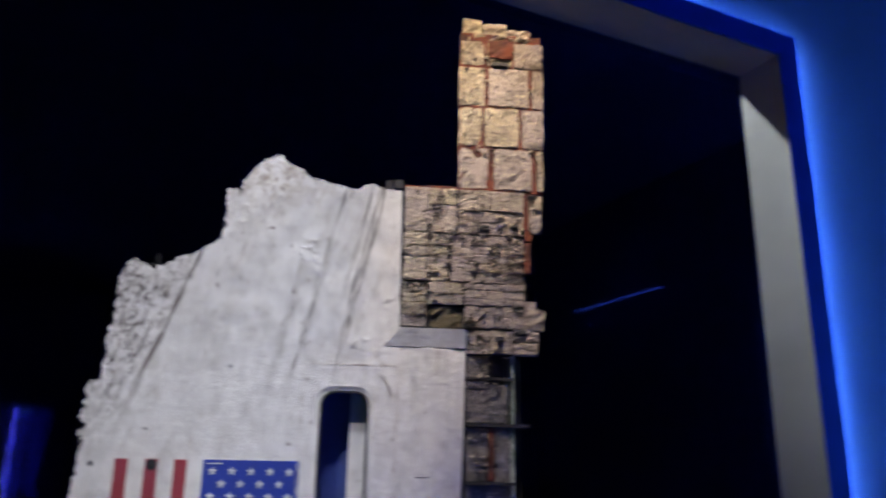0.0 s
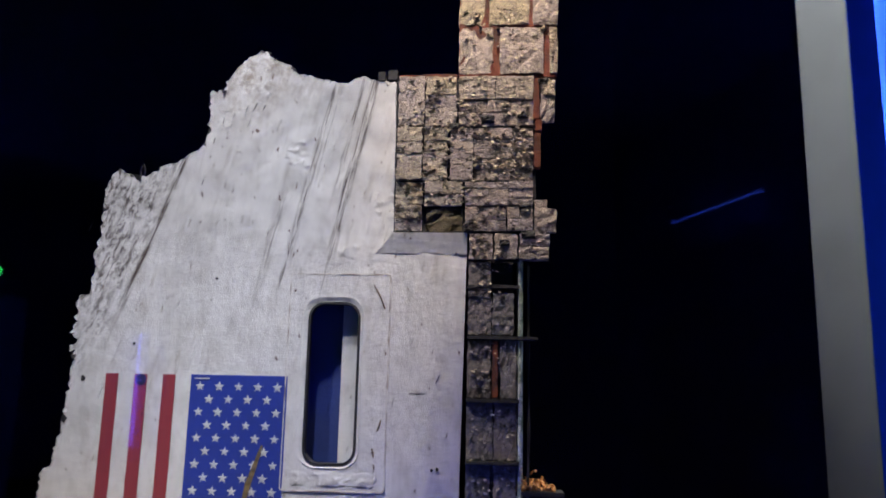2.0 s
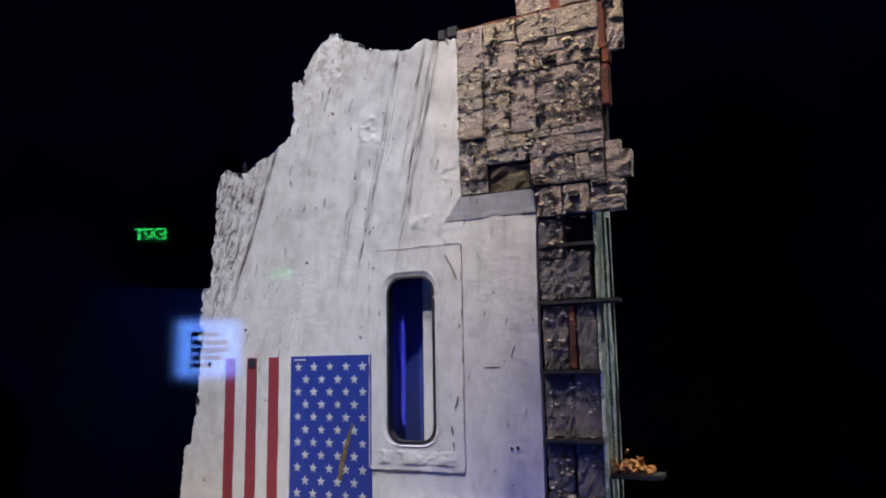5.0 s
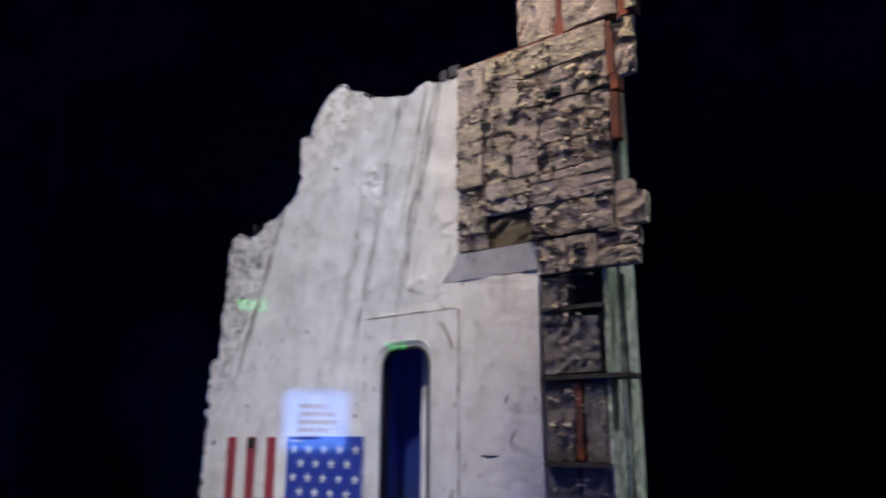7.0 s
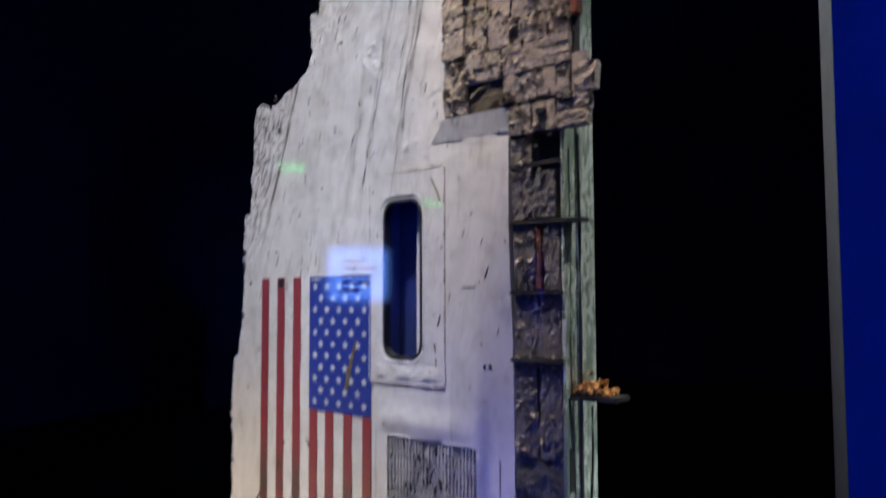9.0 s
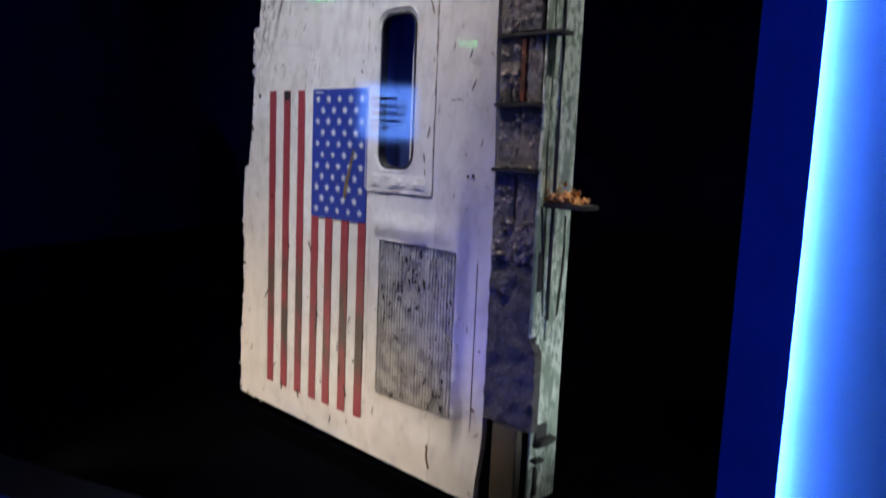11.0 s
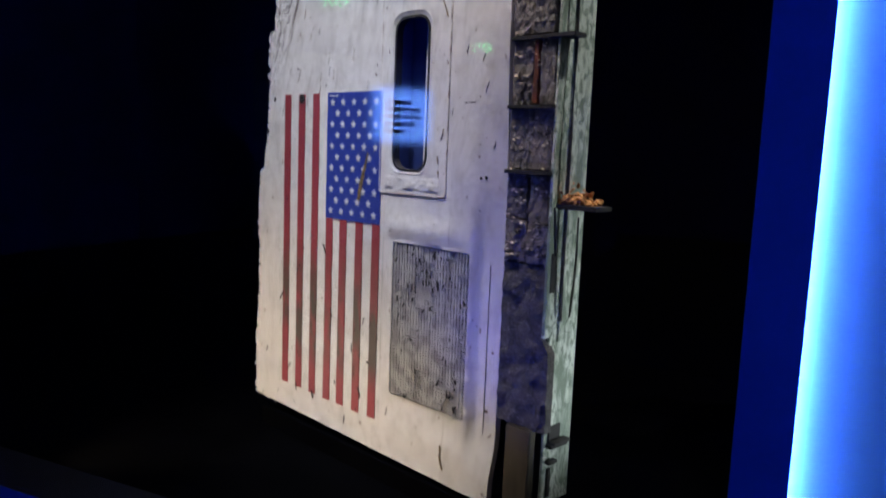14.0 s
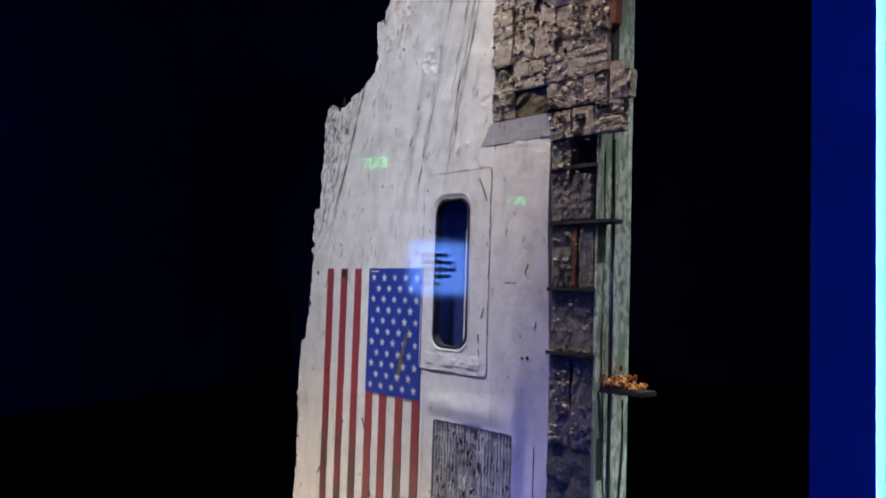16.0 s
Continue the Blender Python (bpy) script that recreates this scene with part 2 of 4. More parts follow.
def flag_material(name, base, soot):
    """Flag paint, browned by heat in patches."""
    m, n = blank(name)
    lows = n.maths("MULTIPLY", n.ranged(n.axis("Z"), 1.05, 0.75), n.ranged(n.axis("Z"), 0.36, 0.5))
    patch = n.maths("MULTIPLY", n.ranged(n.noise(n.mapped((3, 1, 1)), 3.1, 5, 0.6), 0.40, 0.56), lows)
    c = n.mix(n.ranged(n.noise(n.mapped(), 30, 6, 0.7), 0.45, 0.75, 0.0, 0.4), base, tuple(0.62 * x + 0.03 for x in base))
    c = n.mix(n.maths("MULTIPLY", patch, soot), c, (0.075, 0.06, 0.05))
    n.finish(c, n.noise(n.mapped(), 40, 5), 0.25, 0.006, 0.5)
    return m


PAINT = paint_material()
TILE = tile_material("pale_silica_tile", (0.62, 0.53, 0.37), (0.44, 0.37, 0.30), (0.08, 0.06, 0.05), (0.52, 0.44, 0.45), 0.9)
MAUVE_TILE = tile_material("mauve_silica_tile", (0.52, 0.43, 0.37), (0.40, 0.33, 0.30), (0.07, 0.055, 0.05), (0.47, 0.39, 0.40), 0.9)
DARK_TILE = tile_material("dark_silica_tile", (0.26, 0.24, 0.245), (0.12, 0.11, 0.112), (0.04, 0.04, 0.04), (0.27, 0.22, 0.21))
OCHRE = tile_material("ochre_core", (0.23, 0.18, 0.09), (0.12, 0.10, 0.06), (0.03, 0.026, 0.02), (0.14, 0.11, 0.06))
CHAR = tile_material("charred_sheet_metal", (0.12, 0.112, 0.118), (0.065, 0.06, 0.064), (0.04, 0.037, 0.04), (0.17, 0.16, 0.165), 0.3)
RTV = material("red_brown_adhesive", (0.19, 0.045, 0.022), 0.85, other=(0.05, 0.02, 0.015), scale=14, bump=0.5)
SOOT = material("sooted_metal", (0.035, 0.033, 0.035), 0.7, 0.2, (0.012, 0.011, 0.012), 12, bump=0.4)
BROWN_METAL = material("heat_browned_metal", (0.07, 0.06, 0.047), 0.5, 0.5, (0.045, 0.04, 0.035), 6, bump=0.3, bump_scale=25, stretch=(3, 3, 0.6))
PRIMER = primer_material()
SCREEN = fabric_material()
RED = flag_material("red_flag_paint", (0.31, 0.042, 0.058), 0.95)
BLUE = flag_material("blue_flag_paint", (0.02, 0.045, 0.32), 0.0)
WIRE = material("pale_screen_wire", (0.46, 0.45, 0.44), 0.7, other=(0.26, 0.25, 0.25), scale=16, lo=0.45, hi=0.6)
STAR = material("star_white", (0.66, 0.66, 0.68), 0.5, other=(0.5, 0.5, 0.54), scale=25)
SCAR = material("ochre_scar", (0.22, 0.15, 0.07), 0.8, other=(0.10, 0.08, 0.06), scale=30, bump=0.6)
CRUMB = material("orange_insulation", (0.62, 0.30, 0.11), 0.85, other=(0.30, 0.14, 0.05), scale=40, bump=0.8)
BLACK = material("black_case_lining", (0.0016, 0.0016, 0.002), 0.95, other=(0.001, 0.001, 0.0013), scale=3, bump=0.1, spec=0.0)
JAMB = material("grey_jamb_paint", (0.27, 0.27, 0.28), 0.5, other=(0.23, 0.23, 0.24), scale=4, bump=0.05)
SILL = material("satin_dark_sill", (0.025, 0.025, 0.035), 0.22, other=(0.02, 0.02, 0.028), scale=5, bump=0.04)
BOARD = material("blue_frame_board", (0.03, 0.10, 0.55), 0.6, other=(0.025, 0.085, 0.48), scale=5, bump=0.05)
WALL = material("grey_gallery_wall", (0.42, 0.42, 0.44), 0.6, other=(0.38, 0.38, 0.40), scale=3, bump=0.08, bump_scale=120)
ROOM = material("dark_gallery_paint", (0.11, 0.13, 0.50), 0.85, other=(0.09, 0.11, 0.44), scale=2, bump=0.05, spec=0.2)
FLOOR = material("dark_gallery_floor", (0.022, 0.022, 0.027), 0.8, other=(0.015, 0.015, 0.018), scale=6, bump=0.1, spec=0.15)
LED = emitter("blue_led", (0.05, 0.2, 1.0), 165.0)
SOFT_LED = emitter("blue_led_dimmer", (0.04, 0.18, 1.0), 52.0)
FOOT_LED = emitter("blue_led_foot", (0.04, 0.18, 1.0), 70.0)
FILL_LED = emitter("blue_fill_glow", (0.03, 0.18, 1.0), 30.0)
VIOLET_LED = emitter("violet_led", (0.09, 0.10, 1.0), 8.0)
DIM_LED = emitter("blue_led_dim", (0.05, 0.12, 1.0), 1.3)


def glow_sheet_material():
    """Glowing sheet, brightest in the middle; the fade to its rim imitates light falling off."""
    m = emitter("lit_text_panel", (0.12, 0.30, 1.0), 12.0)
    nt = m.node_tree
    co, sep = nt.nodes.new("ShaderNodeTexCoord"), nt.nodes.new("ShaderNodeSeparateXYZ")
    nt.links.new(co.outputs["Object"], sep.inputs[0])
    fades = []
    for axis, half in (("X", 0.53), ("Z", 0.47)):
        a, r = nt.nodes.new("ShaderNodeMath"), nt.nodes.new("ShaderNodeMapRange")
        a.operation = "ABSOLUTE"
        nt.links.new(sep.outputs[axis], a.inputs[0])
        r.interpolation_type = "SMOOTHSTEP"
        for key, x in (("From Min", half), ("From Max", half * 0.62), ("To Min", 0.12), ("To Max", 1.0)):
            r.inputs[key].default_value = x
        nt.links.new(a.outputs[0], r.inputs["Value"])
        fades.append(r.outputs[0])
    both, power = nt.nodes.new("ShaderNodeMath"), nt.nodes.new("ShaderNodeMath")
    both.operation = power.operation = "MULTIPLY"
    nt.links.new(fades[0], both.inputs[0])
    nt.links.new(fades[1], both.inputs[1])
    nt.links.new(both.outputs[0], power.inputs[0])
    power.inputs[1].default_value = 13.0
    nt.links.new(power.outputs[0], nt.nodes["Emission"].inputs[1])
    return m


SIGN = glow_sheet_material()
EXIT_GREEN = emitter("exit_green", (0.05, 1.0, 0.2), 11.0)
PRINT = material("dark_print", (0.02, 0.02, 0.03), 0.7)


def glass_material():
    m = bpy.data.materials.new("case_glass")
    m.use_nodes = True
    nt = m.node_tree
    nt.nodes.clear()
    out, mix = nt.nodes.new("ShaderNodeOutputMaterial"), nt.nodes.new("ShaderNodeMixShader")
    clear, gloss, fr = nt.nodes.new("ShaderNodeBsdfTransparent"), nt.nodes.new("ShaderNodeBsdfGlossy"), nt.nodes.new("ShaderNodeFresnel")
    gloss.inputs["Roughness"].default_value, fr.inputs["IOR"].default_value = 0.023, 1.5
    both = nt.nodes.new("ShaderNodeMath")
    both.operation, both.inputs[1].default_value, both.use_clamp = "MULTIPLY", 1.9, True
    nt.links.new(fr.outputs[0], both.inputs[0])
    nt.links.new(both.outputs[0], mix.inputs[0])
    nt.links.new(clear.outputs[0], mix.inputs[1])
    nt.links.new(gloss.outputs[0], mix.inputs[2])
    nt.links.new(mix.outputs[0], out.inputs[0])
    return m


GLASS = glass_material()


# ---- mesh helpers ----
def mesh_of(bm, name, mat, smooth=False):
    me = bpy.data.meshes.new(name)
    bmesh.ops.recalc_face_normals(bm, faces=bm.faces)
    bm.to_mesh(me)
    bm.free()
    me.materials.append(mat)
    if smooth:
        for p in me.polygons:
            p.use_smooth = True
    return me


def part(name, bm, mat, parent, label="", smooth=False):
    ob = new(name, mesh_of(bm, name, mat, smooth) if isinstance(bm, bmesh.types.BMesh) else bm)
    ob.parent = parent
    return tagged(ob, label)


def box(bm, lo, hi, bevel=0.0):
    c = [(a + b) / 2 for a, b in zip(lo, hi)]
    s = [abs(b - a) for a, b in zip(lo, hi)]
    got = bmesh.ops.create_cube(bm, size=1, matrix=Matrix.Translation(c) @ Matrix.Diagonal((*s, 1)))
    if bevel:
        edges = {e for v in got["verts"] for e in v.link_edges}
        bmesh.ops.bevel(bm, geom=list(edges), offset=bevel, segments=2, affect="EDGES")
    return bm


def boxes(*pairs, bevel=0.0):
    bm = bmesh.new()
    for lo, hi in pairs:
        box(bm, lo, hi, bevel)
    return bm


def tube(points, radius, sides=8):
    """A bent round bar through the points."""
    bm = bmesh.new()
    rings = []
    for i, p in enumerate(points):
        a, b = Vector(points[max(i - 1, 0)]), Vector(points[min(i + 1, len(points) - 1)])
        q = (b - a).to_track_quat("Z", "Y").to_matrix()
        rings.append([bm.verts.new(Vector(p) + q @ Vector((radius * math.cos(2 * math.pi * k / sides), radius * math.sin(2 * math.pi * k / sides), 0))) for k in range(sides)])
    for a, b in zip(rings, rings[1:]):
        for k in range(sides):
            bm.faces.new((a[k], a[(k + 1) % sides], b[(k + 1) % sides], b[k]))
    bm.faces.new(rings[0])
    bm.faces.new(rings[-1])
    return bm


def structure(name, bm, mat, label, category):
    return tagged(new(name, mesh_of(bm, name, mat)), label, category, kind="structure")


def round_loop(u0, u1, z0, z1, r, steps=6):
    """A rounded rectangle, anticlockwise in (u, z)."""
    out = []
    for cu, cz, a0 in ((u1 - r, z0 + r, -90), (u1 - r, z1 - r, 0), (u0 + r, z1 - r, 90), (u0 + r, z0 + r, 180)):
        for k in range(steps + 1):
            a = radians(a0 + 90 * k / steps)
            out.append((cu + r * math.cos(a), cz + r * math.sin(a)))
    return out


def ring(outer, inner, w_front, w_back, w_inner=None):
    """A frame between two loops of equal length, from w_front to w_back; the inner edge may lie at w_inner."""
    bm = bmesh.new()
    wi = w_front if w_inner is None else w_inner
    rows = [[bm.verts.new((u, w, z)) for u, z in loop] for loop, w in ((outer, w_back), (outer, w_front), (inner, wi), (inner, w_back))]
    for a, b in zip(rows, rows[1:]):
        for k in range(len(outer)):
            j = (k + 1) % len(outer)
            bm.faces.new((a[k], a[j], b[j], b[k]))
    return bm


# ---- gallery and case ----
GLASS_Y, WALL_Y, FACE_Y = 1.902, 1.928, 1.89
LEFT, RIGHT, BOTTOM, TOP = -2.6, 2.40, 0.28, 3.30
RIM = 0.107
FOOT_RIM = 0.096
structure("floor", boxes(((-6, -11, -0.1), (5.2, 2.2, 0.0))), FLOOR, "dark smooth gallery floor", "floor")
structure("ceiling", boxes(((-6, -11, 4.6), (5.2, 1.94, 4.7))), ROOM, "dark painted gallery ceiling", "ceiling")
structure("wall_south", boxes(((-6, -11.1, 0), (5.2, -11, 4.6))), ROOM, "dark painted gallery wall", "wall")
structure("wall_west", boxes(((-6.1, -11.1, 0), (-6, 1.94, 4.6))), ROOM, "dark painted gallery wall", "wall")
structure("wall_east", boxes(((5.2, -11.1, 0), (5.3, 1.94, 4.6))), ROOM, "dark painted gallery wall", "wall")
structure("wall_north", boxes(((-6.1, WALL_Y, 0), (LEFT - 0.003, 2.10, 4.6)), ((RIGHT + 0.003, WALL_Y, 0), (5.3, 2.10, 4.6)),
                              ((LEFT - 0.003, WALL_Y, 0), (RIGHT + 0.003, 2.10, BOTTOM - 0.003)), ((LEFT - 0.003, WALL_Y, TOP + 0.003), (RIGHT + 0.003, 2.10, 4.6))),
          WALL, "grey gallery wall washed with blue light", "wall")
structure("case_lining", boxes(((-3.2, 5.6, 0), (3.6, 5.7, 4.8)), ((-3.3, 2.1, 0), (-3.2, 5.7, 4.8)), ((3.6, 2.1, 0), (3.7, 5.7, 4.8)),
                               ((-3.3, 2.1, -0.1), (3.7, 5.7, 0.0)), ((-3.3, 2.1, 4.8), (3.7, 5.7, 4.9))), BLACK, "matt black lining of the display case", "wall")
# added plate: hides the case lamps and trims their light on the jamb
structure("header_baffle", boxes(((-3.2, 2.102, 3.26), (3.6, 2.13, 4.8))), BLACK, "black plate added over the case glass to cut off lamp light", "trim")

structure("baseboard", boxes(((-6.0, WALL_Y - 0.018, 0.0), (5.2, WALL_Y - 0.002, 0.022)), ((-6.0, WALL_Y - 0.012, 0.075), (5.2, WALL_Y - 0.002, 0.079))), ROOM, "low dark skirting strip along the wall", "trim")
opening = tagged(new("window_1"), "large glazed display opening with blue backlit frame", "window", kind="structure")
part("jamb", boxes(((RIGHT, FACE_Y + 0.003, BOTTOM), (RIGHT + 0.05, 2.10, TOP))), JAMB, opening)
part("jamb", boxes(((LEFT - 0.05, FACE_Y + 0.003, BOTTOM), (LEFT, 2.10, TOP))), JAMB, opening)
part("sill", boxes(((LEFT - 0.05, FACE_Y + 0.003, BOTTOM - 0.05), (RIGHT + 0.05, 2.10, BOTTOM - 0.0005))), SILL, opening)
part("head", boxes(((LEFT - 0.05, FACE_Y + 0.003, TOP + 0.0005), (RIGHT + 0.05, 2.10, TOP + 0.05))), JAMB, opening)
part("frame_board", boxes(((RIGHT + 0.001, FACE_Y, BOTTOM - FOOT_RIM), (RIGHT + RIM, FACE_Y + 0.016, TOP + RIM))), BOARD, opening)
part("frame_board", boxes(((LEFT - RIM, FACE_Y, BOTTOM - FOOT_RIM), (LEFT - 0.001, FACE_Y + 0.016, TOP + RIM))), BOARD, opening)
part("frame_board", boxes(((LEFT, FACE_Y, BOTTOM - FOOT_RIM), (RIGHT, FACE_Y + 0.016, BOTTOM - 0.001))), BOARD, opening)
part("frame_board", boxes(((LEFT, FACE_Y, TOP + 0.001), (RIGHT, FACE_Y + 0.016, TOP + RIM))), BOARD, opening)
LED_Y = (FACE_Y + 0.018, WALL_Y - 0.002)
OUT = RIM - 0.012
part("led_strip", boxes(((RIGHT + OUT - 0.012, LED_Y[0], BOTTOM - FOOT_RIM + 0.012), (RIGHT + OUT, LED_Y[1], TOP + OUT))), LED, opening, "blue led strip hidden behind the frame")
part("led_strip", boxes(((LEFT - OUT, LED_Y[0], BOTTOM - FOOT_RIM + 0.012), (LEFT - OUT + 0.012, LED_Y[1], TOP + OUT))), LED, opening)
part("led_strip", boxes(((LEFT - OUT + 0.013, LED_Y[0], BOTTOM - FOOT_RIM + 0.012), (RIGHT + OUT - 0.013, LED_Y[1], BOTTOM - FOOT_RIM + 0.012 + 0.012))), FOOT_LED, opening)
part("led_strip", boxes(((LEFT - OUT + 0.013, LED_Y[0], TOP + OUT - 0.012), (RIGHT + OUT - 0.013, LED_Y[1], TOP + OUT))), SOFT_LED, opening)
bm = bmesh.new()
bm.faces.new([bm.verts.new(p) for p in ((LEFT, GLASS_Y, BOTTOM), (RIGHT, GLASS_Y, BOTTOM), (RIGHT, GLASS_Y, TOP), (LEFT, GLASS_Y, TOP))])
pane = part("pane", bm, GLASS, opening, "clear reflective glass")
pane.visible_shadow = False

# ---- the fuselage section ----
panel = tagged(new("fuselage_section"), "torn white spacecraft fuselage panel with painted flag and charred tiles", "wreckage")
panel.matrix_world = pose(0, 3.434, 0, 0, 0, -19.265)

SLOT = (0.988, 1.189, 1.350, 1.962)
HATCH = (1.008, 1.445, 0.398, 1.056)
OUTLINE = [(-0.045, 0.138), (0.40, 0.130), (0.90, 0.118), (1.30, 0.110), (1.574, 0.103), (1.576, 1.20), (1.596, 2.226), (1.306, 2.236), (1.297, 2.866),
           (1.224, 2.886), (1.141, 2.885), (1.118, 2.868), (1.046, 2.862), (0.960, 2.884), (0.872, 2.919), (0.795, 2.969), (0.750, 3.007), (0.691, 2.988),
           (0.629, 2.932), (0.581, 2.837), (0.524, 2.825), (0.527, 2.717), (0.524, 2.594), (0.440, 2.539), (0.348, 2.508), (0.296, 2.474), (0.228, 2.461),
           (0.170, 2.499), (0.144, 2.471), (0.124, 2.372), (0.110, 2.200), (0.099, 1.995), (0.052, 1.955), (0.058, 1.640), (0.016, 1.322), (-0.028, 1.285), (-0.035, 1.106), (-0.020, 0.817), (-0.050, 0.330)]


DENTS = [(0.90, 2.62, 0.05, 0.010), (0.95, 2.56, 0.035, -0.009), (0.87, 2.54, 0.03, 0.008), (0.95, 2.47, 0.03, 0.008), (0.72, 2.86, 0.04, 0.008), (0.76, 2.78, 0.03, -0.006),
         (1.02, 2.82, 0.03, 0.007), (1.25, 2.42, 0.018, 0.005), (1.245, 2.36, 0.016, 0.005), (1.24, 2.30, 0.014, 0.004), (1.11, 2.16, 0.03, 0.006), (1.16, 2.18, 0.02, 0.006),
         (1.40, 1.72, 0.02, 0.004), (0.98, 1.29, 0.03, 0.005), (1.10, 1.285, 0.04, 0.006), (1.22, 1.29, 0.03, 0.006), (0.60, 2.72, 0.05, -0.008)]


def smooth(x, a, b):
    t = min(max((x - a) / (b - a), 0), 1)
    return t * t * (3 - 2 * t)


def relief(u, z):
    """How far the skin stands back from its plane: dents and ripples above, a slanting lip below the tiles."""
    high = smooth(z, 1.8, 2.5)
    w = high * 0.007 * noise.noise((u * 5, 0.3, z * 2.2)) + (0.0015 + 0.004 * high) * noise.noise((u * 16, 4.1, z * 9))
    s = u - 0.22 * z
    w += high * 0.0012 * noise.noise((s * 34, 9.0, z * 1.6)) + high * 0.0022 * noise.noise((u * 42, 2.0, z * 30))
    low = smooth(z, 1.34, 0.98) * smooth(z, 0.20, 0.40)
    w += (1 - low) * 0.34 * max(0.0, u - 1.452) * smooth(z, 1.95, 1.2) * (0.3 + 0.7 * smooth(z, 0.12, 0.40)) + low * (0.030 * min(max((u - 1.447) / 0.032, 0.0), 1.0) + 0.16 * max(0.0, u - 1.479))
    w -= 0.009 * math.exp(-((z - 1.115) / 0.045) ** 2) * smooth(u, 0.93, 1.02) * smooth(u, 1.50, 1.25)
    w += 0.006 * smooth(z, 0.44, 0.39) * smooth(z, 0.25, 0.33) * smooth(u, 0.98, 1.05) * smooth(u, 1.52, 1.40)
    for du, dz, r, h in DENTS:
        d = math.hypot((u - du) / r, (z - dz) / r)
        if d < 1:
            w -= 0.5 * h * (1 - d * d) ** 2
    return w


def ragged(loop, first, step, amount):
    """The loop cut finely; from the point numbered first on its edges are torn."""
    out = []
    for i, a in enumerate(loop):
        b = loop[(i + 1) % len(loop)]
        a, b = Vector(a), Vector(b)
        k = max(1, round((b - a).length / step))
        across = Vector((a.y - b.y, b.x - a.x)).normalized()
        for j in range(k):
            p = a.lerp(b, j / k)
            if i >= first:
                p = p + across * amount * (noise.noise((p.x * 38, p.y * 38, 1.7)) + 0.7 * noise.noise((p.x * 110, p.y * 110, 5.2))) * (0.4 if j == 0 else 1)
            out.append(p)
    return out


def skin_mesh(thick=0.028, step=0.017):
    loops = [ragged(OUTLINE, 8, 0.009, 0.017), [Vector(p) for p in round_loop(*SLOT, 0.06)], [Vector(p) for p in round_loop(*HATCH, 0.012, 2)]]
    verts, faces = [], []
    for loop in loops:
        faces.append(list(range(len(verts), len(verts) + len(loop))))
        verts += loop
    rnd = random.Random(4)
    for i in range(-5, 98):
        for j in range(5, 180):
            verts.append(Vector((i * step + rnd.uniform(-0.004, 0.004), j * step + rnd.uniform(-0.004, 0.004))))
    v2, e2, f2, *_ = delaunay_2d_cdt(verts, [], faces, 2, 1e-5)
    bm = bmesh.new()
    front = [bm.verts.new((p.x, relief(p.x, p.y), p.y)) for p in v2]
    back = [bm.verts.new((p.x, relief(p.x, p.y) + thick, p.y)) for p in v2]
    sides = {}
    for f in f2:
        bm.faces.new([front[k] for k in f])
        bm.faces.new([back[k] for k in reversed(f)])
        for a, b in zip(f, f[1:] + f[:1]):
            sides[(a, b)] = 1
    for a, b in sides:
        if (b, a) not in sides:
            bm.faces.new([bm.verts.new(v.co) for v in (front[b], front[a], back[a], back[b])])
    for v in [v for v in bm.verts if not v.link_faces]:
        bm.verts.remove(v)
    return bm


skin = part("skin", skin_mesh(), PAINT, panel, "weathered white painted skin with soot streaks", smooth=True)

# curled shards along the torn edge
rnd = random.Random(21)
torn = ragged(OUTLINE, 8, 0.02, 0.016)
rim_points = [p for p in torn if (p.x < 1.29 and p.y > 2.2) or p.x < 0.12]
bm, bm_dark = bmesh.new(), bmesh.new()
for p in rim_points:
    if rnd.random() < 0.55:
        target = bm if rnd.random() < 0.55 else bm_dark
        w0 = relief(p.x, p.y)
        a = rnd.uniform(0, 2 * math.pi)
        r = rnd.uniform(0.006, 0.020)
        k = rnd.randint(3, 5)
        c = Vector((p.x + rnd.uniform(-0.006, 0.010), w0 + rnd.uniform(-0.004, 0.02), p.y - rnd.uniform(0.0, 0.012)))
        rim = [c + Vector((r * math.cos(a + 2 * math.pi * q / k) * rnd.uniform(0.4, 1.2), rnd.uniform(-0.008, 0.008), r * math.sin(a + 2 * math.pi * q / k) * rnd.uniform(0.4, 1.2))) for q in range(k)]
        top = [target.verts.new(v) for v in rim]
        low = [target.verts.new(v + Vector((0, 0.004, 0))) for v in rim]
        target.faces.new(top)
        target.faces.new(low[::-1])
        for q in range(k):
            target.faces.new((top[q], low[q], low[(q + 1) % k], top[(q + 1) % k]))
tagged(part("shards", bm, PAINT, skin, "curled white shards of skin"), kind="stuff")
tagged(part("charred_shards", bm_dark, SOOT, skin, "charred shards of skin"), kind="stuff")

# the long window: doubler plate, rounded rim, deep reveal
plate_out, plate_in = round_loop(0.912, 1.301, 1.258, 2.070, 0.012), round_loop(0.966, 1.204, 1.340, 1.982, 0.072)
frame_ob = part("window_frame", ring(plate_out, plate_in, -0.003, 0.004), PAINT, panel, "riveted white doubler plate round the window")
part("rim", ring(plate_in, round_loop(SLOT[0], SLOT[1], SLOT[2], SLOT[3], 0.06), -0.0052, 0.01, 0.001), PAINT, frame_ob)
part("gasket", ring(round_loop(SLOT[0] - 0.001, SLOT[1] + 0.001, SLOT[2] - 0.001, SLOT[3] + 0.001, 0.061), round_loop(SLOT[0] + 0.008, SLOT[1] - 0.008, SLOT[2] + 0.008, SLOT[3] - 0.008, 0.053), -0.004, 0.03), SOOT, frame_ob, "black gasket")


